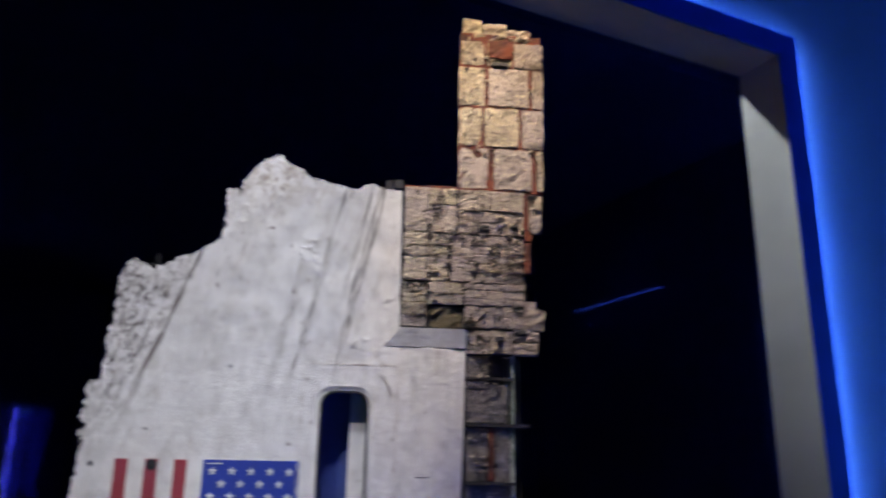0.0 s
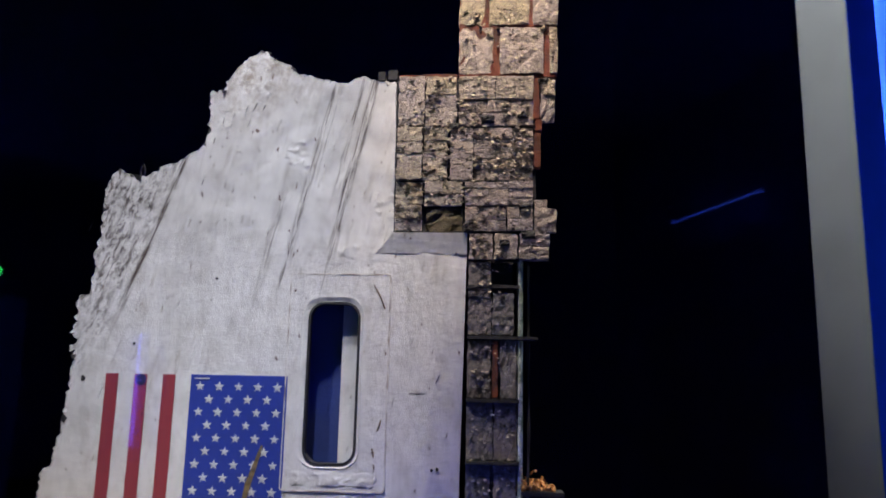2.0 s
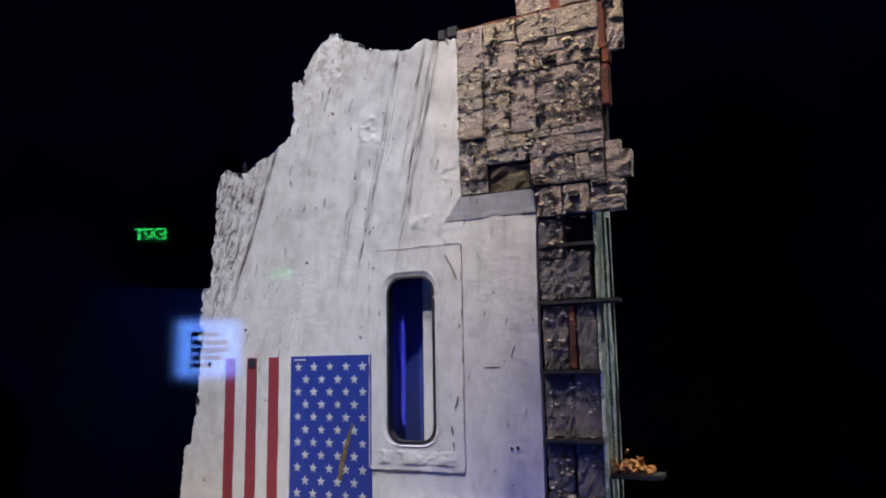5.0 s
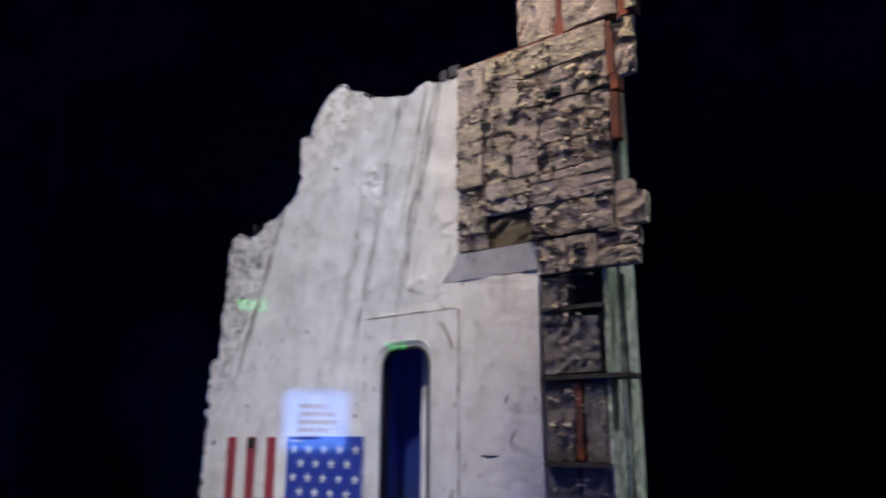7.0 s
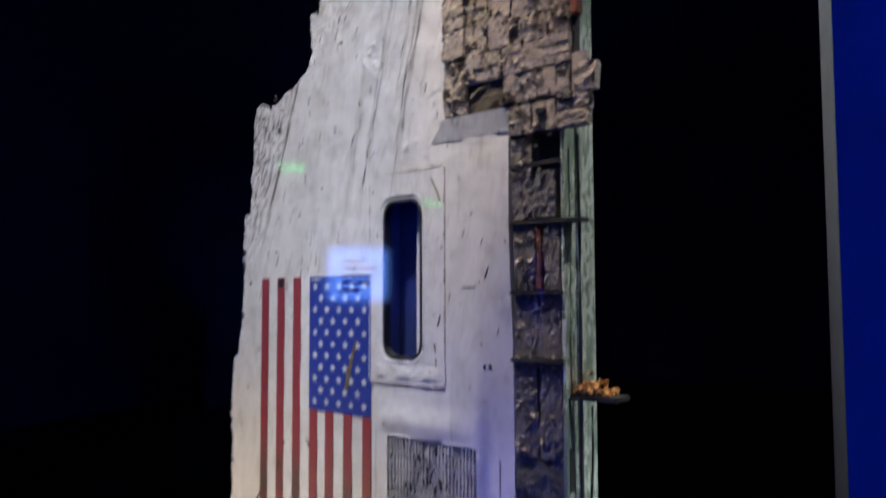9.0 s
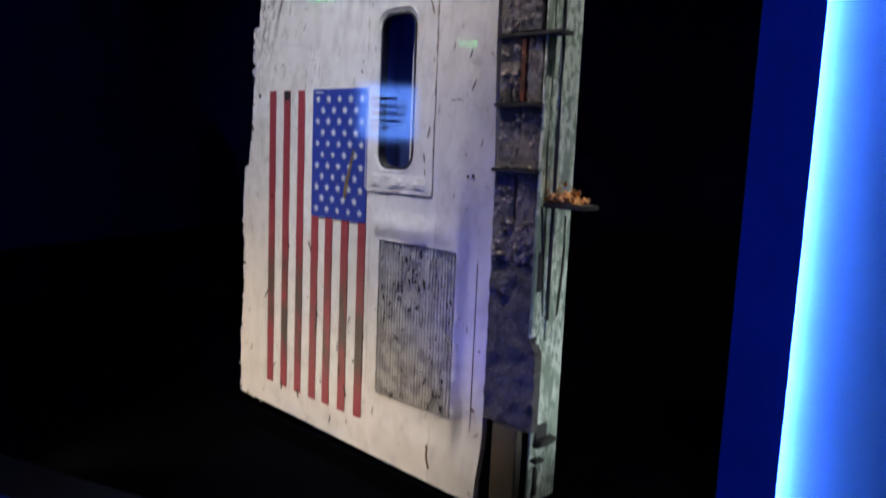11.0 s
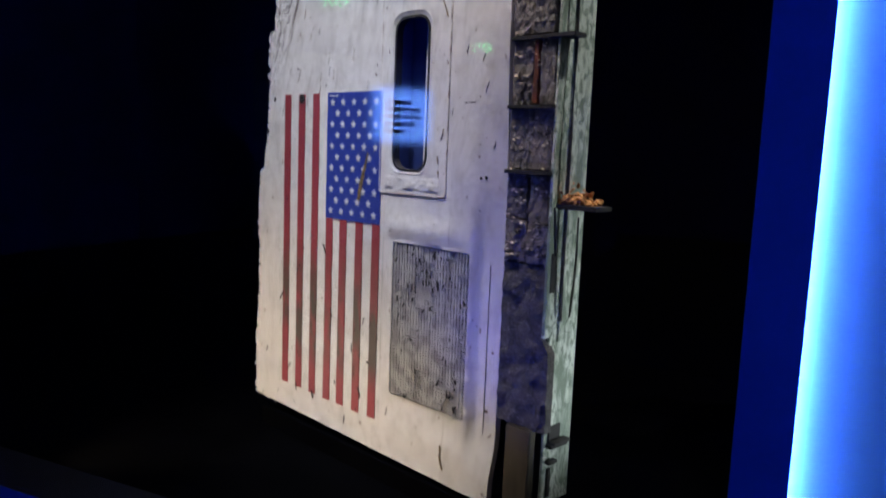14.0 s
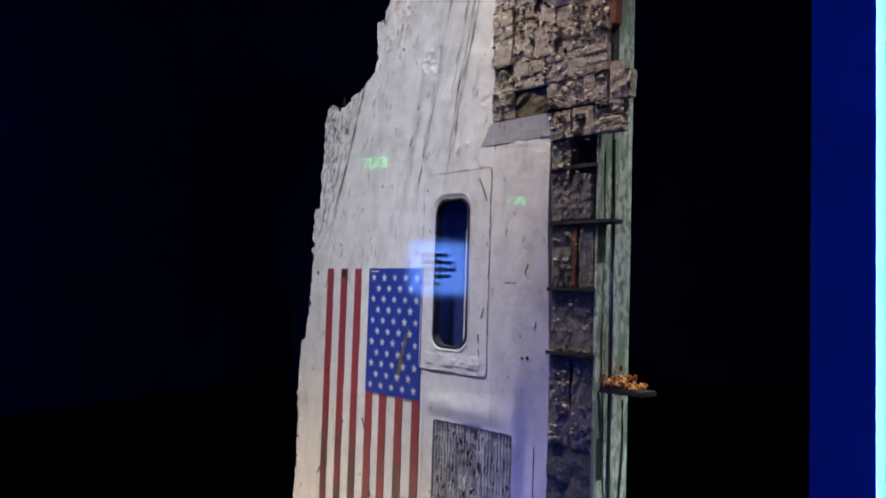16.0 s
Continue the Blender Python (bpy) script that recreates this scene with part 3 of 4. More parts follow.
def crinkled(u0, u1, z0, z1, seed, depth, lift=0.0, square=False):
    """A patch of crumpled skin that follows the dents below and dies away to its rim."""
    bm = bmesh.new()
    nu, nz = max(3, round((u1 - u0) / 0.0055)), max(3, round((z1 - z0) / 0.0055))
    g = []
    for j in range(nz + 1):
        line = []
        for i in range(nu + 1):
            u, z = u0 + (u1 - u0) * i / nu, z0 + (z1 - z0) * j / nz
            f = noise.noise((u * 62, seed, z * 58)) + 0.6 * noise.noise((u * 130, seed, z * 120))
            d = max(abs(2 * i / nu - 1) ** 3, abs(2 * j / nz - 1)) if square else math.hypot(2 * i / nu - 1, 2 * j / nz - 1)
            w = relief(u, z) + 0.004 - (depth * max(0.0, f - 0.02) + 0.004 + lift) * (1 - smooth(d, 0.45, 1.0))
            line.append(bm.verts.new((u, w, z)))
        g.append(line)
    for j in range(nz):
        for i in range(nu):
            bm.faces.new((g[j][i], g[j][i + 1], g[j + 1][i + 1], g[j + 1][i]))
    return bm


part("crinkle", crinkled(0.915, 1.298, 1.256, 1.345, 3.0, 0.0048, 0.0035, True), PAINT, frame_ob, "crumpled paint below the window", smooth=True)
GRIME = material("brown_seam_grime", (0.26, 0.20, 0.16), 0.8, other=(0.66, 0.63, 0.60), scale=18, lo=0.40, hi=0.55)
part("seam", ring(round_loop(0.9085, 1.3045, 1.2545, 2.0735, 0.014), round_loop(0.9125, 1.3005, 1.2585, 2.0695, 0.012), -0.0042, 0.002), GRIME, frame_ob, "grimy seam round the doubler")
for u0, u1, z0, z1, seed, depth in ((0.83, 0.99, 2.43, 2.67, 5.0, 0.0085), (0.66, 0.82, 2.74, 2.90, 15.0, 0.006), (0.99, 1.10, 2.74, 2.85, 25.0, 0.006), (1.215, 1.275, 2.27, 2.45, 35.0, 0.006), (1.07, 1.21, 2.12, 2.21, 45.0, 0.006), (0.54, 0.66, 2.62, 2.82, 55.0, 0.006)):
    part("blister", crinkled(u0, u1, z0, z1, seed, depth), PAINT, skin, "blistered paint", smooth=True)
NAVY = material("navy_inner_lining", (0.035, 0.06, 0.24), 0.6, other=(0.025, 0.045, 0.18), scale=7, bump=0.2)
# brighter than NAVY: blue light on the well's side is put into its colour
BLUE_LIT_SIDE = material("blue_lit_inner_side", (0.045, 0.08, 0.36), 0.6, other=(0.035, 0.06, 0.28), scale=7, bump=0.2)
part("inner_plate", boxes(((1.112, 0.052, 1.20), (1.36, 0.062, 2.12)), bevel=0.004), PAINT, frame_ob, "white inner plate behind the window")
part("lining", boxes(((0.955, 0.10, 1.26), (1.36, 0.11, 2.06))), NAVY, frame_ob, "navy lining inside the window")
part("side_lining", boxes(((0.968, 0.031, 1.30), (0.980, 0.099, 2.02))), BLUE_LIT_SIDE, frame_ob, "side of the window well, coloured as if lit blue")
# slanting lip under the tiles
bm = bmesh.new()
lip = [bm.verts.new(p) for p in ((1.238, -0.001, 2.157), (1.5955, -0.002, 2.157), (1.5955, -0.016, 2.238), (1.306, -0.016, 2.238), (1.238, 0.005, 2.157), (1.5955, 0.005, 2.157), (1.5955, 0.005, 2.238), (1.306, 0.005, 2.238))]
for f in ((0, 1, 2, 3), (4, 7, 6, 5), (0, 3, 7, 4), (1, 5, 6, 2), (2, 6, 7, 3), (0, 4, 5, 1)):
    bm.faces.new([lip[k] for k in f])
part("lip", bm, PAINT, panel, "slanting white lip below the tiles")

# the recess with the woven screen
part("recess", ring(round_loop(HATCH[0] - 0.004, HATCH[1] + 0.004, HATCH[2] - 0.004, HATCH[3] + 0.004, 0.014, 2), round_loop(HATCH[0], HATCH[1], HATCH[2], HATCH[3], 0.012, 2), 0.004, 0.05), PAINT, panel)
bm = bmesh.new()
cols, rows = 46, 60
grid = [[bm.verts.new((HATCH[0] + (HATCH[1] - HATCH[0]) * i / cols, 0.007 + 0.003 * noise.noise((i * 0.30, 3, j * 0.22)), HATCH[2] + (HATCH[3] - HATCH[2]) * j / rows)) for i in range(cols + 1)] for j in range(rows + 1)]
for j in range(rows):
    for i in range(cols):
        bm.faces.new((grid[j][i], grid[j][i + 1], grid[j + 1][i + 1], grid[j + 1][i]))
screen = part("screen", bm, SCREEN, panel, "scorched grey woven screen")
bm = bmesh.new()
def torn(u, z):
    """Where the weave has burnt away."""
    return noise.noise((u * 9, 4.4, z * 5)) + 0.5 * noise.noise((u * 30, 1.4, z * 22)) > 0.22


for i in range(1, 27):
    u = HATCH[0] + (HATCH[1] - HATCH[0]) * i / 27
    for j in range(33):
        z = HATCH[2] + 0.005 + (HATCH[3] - HATCH[2] - 0.01) * j / 33
        if not torn(u, z):
            k = 0.002 * noise.noise((i * 0.7, 1, j * 0.35))
            box(bm, (u - 0.0046 + k, 0.002 + k, z), (u + 0.0046 + k, 0.009 + k, z + 0.0197))
for j in range(1, 44):
    z = HATCH[2] + (HATCH[3] - HATCH[2]) * j / 44
    if j > 22 and j % 2:
        continue
    for i in range(22):
        u = HATCH[0] + 0.004 + (HATCH[1] - HATCH[0] - 0.008) * i / 22
        if not torn(u, z):
            k = 0.002 * noise.noise((i * 0.35, 5, j * 0.7))
            box(bm, (u, 0.001 + k, z - 0.0026 + k), (u + 0.0195, 0.008 + k, z + 0.0026 + k))
tagged(part("wires", bm, WIRE, screen), kind="stuff")

rnd = random.Random(17)
dark_flecks, pale_flecks = bmesh.new(), bmesh.new()
for k in range(420):
    u, z = rnd.uniform(HATCH[0] + 0.02, HATCH[1] - 0.02), HATCH[2] + (HATCH[3] - HATCH[2]) * rnd.random() ** 0.8
    if not torn(u, z) and rnd.random() < 0.8:
        continue
    target = dark_flecks if rnd.random() < 0.5 else pale_flecks
    h, b, a = rnd.uniform(0.004, 0.018), rnd.uniform(0.0015, 0.005), rnd.uniform(-0.5, 0.5)
    across, along_z = Vector((math.cos(a), 0, math.sin(a))), Vector((-math.sin(a), rnd.uniform(-0.3, 0.3), math.cos(a)))
    c = Vector((u, rnd.uniform(-0.003, 0.003), z))
    corners = [c - across * b - along_z * h, c + across * b * rnd.uniform(0.2, 1) - along_z * h * 0.7, c + across * b + along_z * h, c - across * b * 0.4 + along_z * h * rnd.uniform(0.4, 1)]
    top = [target.verts.new(p) for p in corners]
    low = [target.verts.new(p + Vector((0, 0.004, 0))) for p in corners]
    target.faces.new(top)
    for q in range(4):
        target.faces.new((top[q], low[q], low[(q + 1) % 4], top[(q + 1) % 4]))
tagged(part("torn_flecks", dark_flecks, SOOT, screen), kind="stuff")
tagged(part("frayed_flecks", pale_flecks, WIRE, screen), kind="stuff")

# the flag, hung with its stripes upright
flag_top, flag_foot, canton_foot = 1.673, 0.257, 1.113


def slab(u0, u1, z0, z1, w=-0.0035, thick=0.004, wave=0.0):
    bm = bmesh.new()
    n = max(2, round((z1 - z0) / 0.04))
    a = [bm.verts.new((u0 + wave * noise.noise((u0 * 9, 1, j * 0.7)), w, z0 + (z1 - z0) * j / n)) for j in range(n + 1)]
    b = [bm.verts.new((u1 + wave * noise.noise((u1 * 9, 2, j * 0.7)), w, z0 + (z1 - z0) * j / n)) for j in range(n + 1)]
    c = [bm.verts.new((v.co.x, w + thick, v.co.z)) for v in a]
    d = [bm.verts.new((v.co.x, w + thick, v.co.z)) for v in b]
    for j in range(n):
        bm.faces.new((a[j], b[j], b[j + 1], a[j + 1]))
        bm.faces.new((a[j], a[j + 1], c[j + 1], c[j]))
        bm.faces.new((b[j], d[j], d[j + 1], b[j + 1]))
    bm.faces.new((a[0], c[0], d[0], b[0]))
    bm.faces.new((a[n], b[n], d[n], c[n]))
    return bm


for u, top in ((0.200, flag_top), (0.315, flag_top), (0.428, flag_top), (0.543, canton_foot - 0.001), (0.645, canton_foot - 0.001), (0.758, canton_foot - 0.001), (0.871, canton_foot - 0.001)):
    part("stripe", slab(u, u + 0.050, flag_foot + random.uniform(-0.003, 0.003), top, wave=0.0015), RED, panel)
canton = part("canton", slab(0.540, 0.919, canton_foot, flag_top + 0.002, wave=0.001), BLUE, panel, "blue field with white stars")
bm = bmesh.new()
tips = [bm.verts.new(((0.0205 if k % 2 == 0 else 0.0084) * math.sin(math.pi * k / 5), 0, (0.0205 if k % 2 == 0 else 0.0084) * math.cos(math.pi * k / 5))) for k in range(10)]
hub = bm.verts.new((0, -0.0008, 0))
for k in range(10):
    bm.faces.new((tips[k], tips[(k + 1) % 10], hub))
star_mesh = mesh_of(bm, "star", STAR)
for row in range(11):
    n = 5 if row % 2 == 0 else 4
    for k in range(n):
        ob = part("star", star_mesh, STAR, canton)
        ob.location = (0.7295 + (k - (n - 1) / 2) * 0.0755, -0.0045, flag_top - 0.042 - row * 0.0482)
        ob.rotation_euler = (0, random.uniform(-0.08, 0.08), 0)
        ob.scale = [random.uniform(0.9, 1.05)] * 3
bm = bmesh.new()
pts = [(0.768, 1.212), (0.786, 1.204), (0.798, 1.26), (0.818, 1.33), (0.840, 1.415), (0.832, 1.42), (0.806, 1.35), (0.780, 1.28)]
bm.faces.new([bm.verts.new((u, -0.0062, z)) for u, z in pts])
part("scar", bm, SCAR, canton, "ochre gouge through the blue field")


# ---- tiles ----
def tile_mesh(u0, u1, z0, z1, front, back, rough, cuts=3, slant=None):
    """A crumbled slab: an uneven front and worn edges."""
    rnd = random.Random(round(u0 * 9973 + z0 * 7919))
    bm = bmesh.new()
    g = []
    for j in range(cuts + 1):
        line = []
        for i in range(cuts + 1):
            u, z = u0 + (u1 - u0) * i / cuts, z0 + (z1 - z0) * j / cuts
            edge = i in (0, cuts) or j in (0, cuts)
            corner = i in (0, cuts) and j in (0, cuts)
            w = front + rough * (0.5 + 0.8 * noise.noise((u * 52, 2.2, z * 64)) + rnd.uniform(-0.35, 0.35)) + (rough * 0.6 if corner else 0.2 * rough if edge else 0)
            k = min(0.003, min(u1 - u0, z1 - z0) * 0.04)
            if slant:
                u = min(u, slant(z))
            line.append(bm.verts.new((u + rnd.uniform(-k, k), w, z + rnd.uniform(-k, k))))
        g.append(line)
    for j in range(cuts):
        for i in range(cuts):
            bm.faces.new((g[j][i], g[j][i + 1], g[j + 1][i + 1], g[j + 1][i]))
    rim = [g[0][i] for i in range(cuts + 1)] + [g[j][cuts] for j in range(1, cuts + 1)] + [g[cuts][i] for i in range(cuts - 1, -1, -1)] + [g[j][0] for j in range(cuts - 1, 0, -1)]
    low = [bm.verts.new((v.co.x, back, v.co.z)) for v in rim]
    for k in range(len(rim)):
        j = (k + 1) % len(rim)
        bm.faces.new((rim[k], rim[j], low[j], low[k]))
    return bm


backing = part("backing", boxes(((1.302, 0.004, 2.24), (1.862, 0.03, 2.875)), ((1.598, 0.004, 2.13), (1.80, 0.03, 2.239))), SOOT, panel, "sooted carrier behind the tiles")
tower_back = part("tower_backing", boxes(((1.552, -0.012, 2.880), (1.945, 0.03, 3.70))), RTV, panel, "red-brown adhesive behind the tower's tiles")
for z0, z1, u in ((2.65, 2.70, 1.872), (2.70, 2.875, 1.862), (2.50, 2.645, 1.866)):
    part("adhesive_strip", boxes(((u - 0.012, -0.018, z0), (u + 0.014, 0.02, z1)), bevel=0.003), RTV, backing, "red-brown adhesive strip")
dark_backing = part("lower_backing", boxes(((1.600, 0.045, 0.46), (1.775, 0.06, 2.129))), SOOT, panel, "sooted metal behind the lower tiles")
rnd = random.Random(11)


def cuts_of(a, b, n):
    """Uneven cracks that divide a length."""
    inner = [a + (b - a) * (k + rnd.uniform(-0.14, 0.14)) / n for k in range(1, n)]
    return [a, *inner, b]


BLOCKS = [
    (1.310, 1.416, 2.675, 2.883, 1, 2, TILE), (1.420, 1.545, 2.675, 2.883, 1, 3, TILE), (1.310, 1.412, 2.450, 2.668, 1, 4, TILE), (1.415, 1.512, 2.450, 2.668, 1, 4, TILE),
    (1.310, 1.416, 2.246, 2.444, 2, 4, TILE), (1.426, 1.574, 2.347, 2.444, 2, 2, TILE), (1.555, 1.852, 2.785, 2.883, 2, 1, TILE), (1.555, 1.852, 2.675, 2.782, 3, 2, MAUVE_TILE),
    (1.524, 1.615, 2.450, 2.668, 1, 4, MAUVE_TILE), (1.617, 1.850, 2.450, 2.668, 3, 5, MAUVE_TILE), (1.584, 1.850, 2.347, 2.444, 3, 3, MAUVE_TILE),
    (1.586, 1.746, 2.248, 2.343, 2, 2, MAUVE_TILE), (1.750, 1.850, 2.248, 2.343, 2, 2, MAUVE_TILE)]
for u0, u1, z0, z1, nu, nz, mat in BLOCKS:
    level = rnd.uniform(-0.008, 0.004)
    zs = cuts_of(z0, z1, nz)
    for za, zb in zip(zs, zs[1:]):
        us = cuts_of(u0, u1, nu)
        for ua, ub in zip(us, us[1:]):
            g, gz = rnd.uniform(0.0002, 0.0014), rnd.uniform(0.0003, 0.0022)
            part("tile", tile_mesh(ua + g, ub - g, za + gz, zb - gz, -0.018 + level + rnd.uniform(-0.004, 0.005), 0.003, 0.0024, 6), mat, backing)
for u, z, r in ((1.672, 2.700, 0.026), (1.535, 2.672, 0.018), (1.81, 2.715, 0.020), (1.82, 2.335, 0.022), (1.60, 2.252, 0.018), (1.74, 2.20, 0.020), (1.832, 2.232, 0.026), (1.89, 2.86, 0.02)):
    part("burn", tile_mesh(u - r, u + r, z - 0.6 * r, z + 0.6 * r, -0.030, -0.004, 0.012, 4), SOOT, backing, "burnt black hole in the tiles")
part("tile", tile_mesh(1.432, 1.575, 2.248, 2.338, -0.010, 0.003, 0.010, 4), OCHRE, backing, "hollow tile with ochre core showing")
part("tile", tile_mesh(1.880, 1.935, 2.69, 2.80, -0.026, 0.003, 0.014, 5), MAUVE_TILE, backing)
part("tile", tile_mesh(1.880, 1.938, 2.803, 2.88, -0.026, 0.003, 0.016), TILE, backing)
part("tile", tile_mesh(1.868, 1.940, 2.245, 2.335, -0.024, 0.02, 0.009, 5), MAUVE_TILE, backing)
part("tile", tile_mesh(1.854, 1.905, 2.215, 2.372, -0.016, 0.02, 0.006, 5), MAUVE_TILE, backing)
for a in ((1.604, 1.695, 2.135, 2.236), (1.702, 1.79, 2.140, 2.236), (1.796, 1.91, 2.135, 2.185), (1.80, 1.915, 2.19, 2.238)):
    part("tile", tile_mesh(*a, -0.026 + rnd.uniform(0, 0.01), 0.02, 0.007, 6), MAUVE_TILE, backing)
# crumbs of glaze and soot that cling to the broken faces
PALE_CRUMB = material("pale_glaze_crumbs", (0.66, 0.57, 0.42), 0.6, other=(0.50, 0.42, 0.36), scale=30)
BURNT_CRUMB = material("burnt_brown_crumbs", (0.085, 0.065, 0.055), 0.8, other=(0.04, 0.033, 0.03), scale=30)
pale_crumbs, dark_crumbs = bmesh.new(), bmesh.new()
for k in range(1500):
    if k < 1050:
        u, z, w0 = rnd.uniform(1.315, 1.85), rnd.uniform(2.25, 2.88), -0.0215
    elif k < 1250:
        u, z, w0 = rnd.uniform(1.56, 1.945), rnd.uniform(2.895, 3.70), -0.024
    else:
        u, z, w0 = rnd.uniform(1.606, 1.785), rnd.uniform(1.06, 2.23), 0.004
        if z > 1.98:
            w0 = -0.010 if z < 2.13 else -0.024
    if noise.noise((u * 11, 8.1, z * 11)) < -0.15 or (1.425 < u < 1.58 and 2.245 < z < 2.345):
        continue
    target = pale_crumbs if rnd.random() < 0.62 else dark_crumbs
    r, a, flat = rnd.uniform(0.0022, 0.0075), rnd.uniform(-0.5, 0.5), rnd.uniform(0.25, 0.6)
    across, up = Vector((math.cos(a), rnd.uniform(-0.3, 0.3), math.sin(a))), Vector((-math.sin(a), rnd.uniform(-0.4, 0.4), math.cos(a)))
    c = Vector((u, w0 - rnd.uniform(0, 0.004), z))
    rim = [target.verts.new(c + across * r * p * rnd.uniform(0.6, 1.3) + up * r * flat * q * rnd.uniform(0.6, 1.3)) for p, q in ((-1, -1), (1, -1), (1, 1), (-1, 1))]
    low = [target.verts.new(v.co + Vector((0, 0.012, 0))) for v in rim]
    target.faces.new(rim)
    for q in range(4):
        target.faces.new((rim[q], low[q], low[(q + 1) % 4], rim[(q + 1) % 4]))
tagged(part("glaze_crumbs", pale_crumbs, PALE_CRUMB, backing, "pale crumbs of broken glaze"), kind="stuff")
tagged(part("soot_crumbs", dark_crumbs, BURNT_CRUMB, backing, "dark brown burnt crumbs"), kind="stuff")
# tower, five courses of wide tiles
for z0, z1, edges in ((2.890, 3.092, (1.553, 1.690, 1.716, 1.893, 1.917, 1.948)), (3.104, 3.300, (1.550, 1.655, 1.672, 1.835, 1.850, 1.950)),
                      (3.312, 3.512, (1.548, 1.672, 1.690, 1.885, 1.900, 1.955)), (3.524, 3.655, (1.555, 1.668, 1.685, 1.800, 1.815, 1.955))):
    for u0, u1 in zip(edges[::2], edges[1::2]):
        part("tile", tile_mesh(u0, u1, z0 + rnd.uniform(0, 0.006), z1, -0.024 + rnd.uniform(-0.004, 0.005), 0.003, 0.009, 6), TILE, tower_back)
part("adhesive_patch", tile_mesh(1.69, 1.80, 3.565, 3.66, -0.034, 0.003, 0.006, 4), RTV, tower_back, "red-brown bare patch")
part("gouge", boxes(((1.70, -0.030, 3.515), (1.79, 0.0, 3.545)), bevel=0.008), SOOT, tower_back, "black gouge between tiles")
for a in ((1.566, 1.660, 3.66, 3.780), (1.668, 1.780, 3.66, 3.765), (1.788, 1.900, 3.66, 3.735)):
    part("tile", tile_mesh(*a, -0.024, 0.02, 0.022, 4), TILE, tower_back)
# the narrow dark column beside the white edge: tiles above, one charred sheet below
for a in ((1.603, 1.692, 1.846, 1.985), (1.697, 1.778, 1.848, 2.005), (1.603, 1.690, 1.988, 2.126), (1.603, 1.692, 1.610, 1.826), (1.726, 1.790, 1.610, 1.826), (1.603, 1.700, 1.385, 1.592),
          (1.706, 1.790, 1.385, 1.592), (1.603, 1.692, 1.212, 1.365), (1.706, 1.790, 1.20, 1.365), (1.603, 1.696, 1.055, 1.208), (1.702, 1.790, 1.055, 1.196)):
    part("tile", tile_mesh(*a, (-0.008 if a[3] > 1.98 else 0.002) + rnd.uniform(0, 0.008), 0.046, 0.007, 9), DARK_TILE, dark_backing)
part("adhesive_strip", boxes(((1.697, 0.004, 1.612), (1.720, 0.045, 1.825)), bevel=0.003), RTV, dark_backing)
bm = bmesh.new()
cols, rows = 20, 56
grid = []
for j in range(rows + 1):
    z = 0.455 + 0.595 * j / rows
    right = 1.826 - 0.036 * smooth(z, 0.74, 0.80)
    grid.append([bm.verts.new((1.603 + (right - 1.603) * i / cols, 0.012 + 0.014 * noise.noise((i * 0.16, 7, j * 0.16)) + 0.008 * abs(noise.noise((i * 0.5, 3, j * 0.35))), z + 0.008 * noise.noise((i * 0.9, 1, j * 0.3)))) for i in range(cols + 1)])
for j in range(rows):
    for i in range(cols):
        bm.faces.new((grid[j][i], grid[j][i + 1], grid[j + 1][i + 1], grid[j + 1][i]))
for line in ([r[0] for r in grid], [r[-1] for r in grid], grid[0], grid[-1]):
    for a, b in zip(line, line[1:]):
        bm.faces.new((a, b, bm.verts.new((b.co.x, 0.05, b.co.z)), bm.verts.new((a.co.x, 0.05, a.co.z))))
part("charred_sheet", bm, CHAR, panel, "charred crumpled sheet below the tiles")

# torn bits along the top edge
part("fastener", boxes(((1.222, 0.0, 2.872), (1.252, 0.03, 2.914)), ((1.262, 0.0, 2.876), (1.302, 0.03, 2.92)), bevel=0.003), SOOT, panel, "charred clips on the torn edge")
part("edge_strip", boxes(((1.31, 0.0, 2.884), (1.40, 0.03, 2.897)), ((1.405, 0.002, 2.884), (1.545, 0.03, 2.902)), bevel=0.002), RTV, panel)
part("wire_loop", tube([(0.255, 0.012, 2.47), (0.255, 0.012, 2.51), (0.262, 0.012, 2.522), (0.270, 0.012, 2.51), (0.272, 0.012, 2.47)], 0.003, 6), SOOT, panel)
for u, z, a, n in ((1.262, 1.985, 0.45, 0.05), (1.275, 1.50, -0.3, 0.022), (1.255, 1.40, 0.2, 0.016), (1.26, 1.345, 0.1, 0.014)):
    part("smear", tube([(u - n * math.sin(a), -0.0032, z + n * math.cos(a)), (u + 0.003, -0.0034, z), (u + n * math.sin(a), -0.0032, z - n * math.cos(a))], 0.0030, 6), SCAR, frame_ob)
part("bolt_hole", tube([(0.341, -0.0055, 1.652), (0.341, -0.0015, 1.652)], 0.022, 12), SOOT, panel, "dark burnt hole at the stripe's head")
part("seam", boxes(((1.519, relief(1.52, 0.7) - 0.0012, 0.33), (1.5215, relief(1.52, 0.7) + 0.003, 1.02))), SOOT, panel)
for u, z, r in ((0.352, 1.52, 0.009), (0.46, 1.60, 0.005), (0.105, 1.652, 0.012), (1.495, 1.345, 0.007), (1.475, 1.342, 0.006), (1.27, 1.50, 0.008), (0.80, 0.52, 0.010), (0.365, 0.95, 0.008), (0.86, 0.50, 0.007), (0.61, 2.05, 0.006), (0.30, 1.79, 0.006)):
    part("pit", tube([(u, relief(u, z) - 0.002, z), (u + 0.002, relief(u, z) + 0.004, z)], r, 7), SOOT, panel)
rnd = random.Random(33)
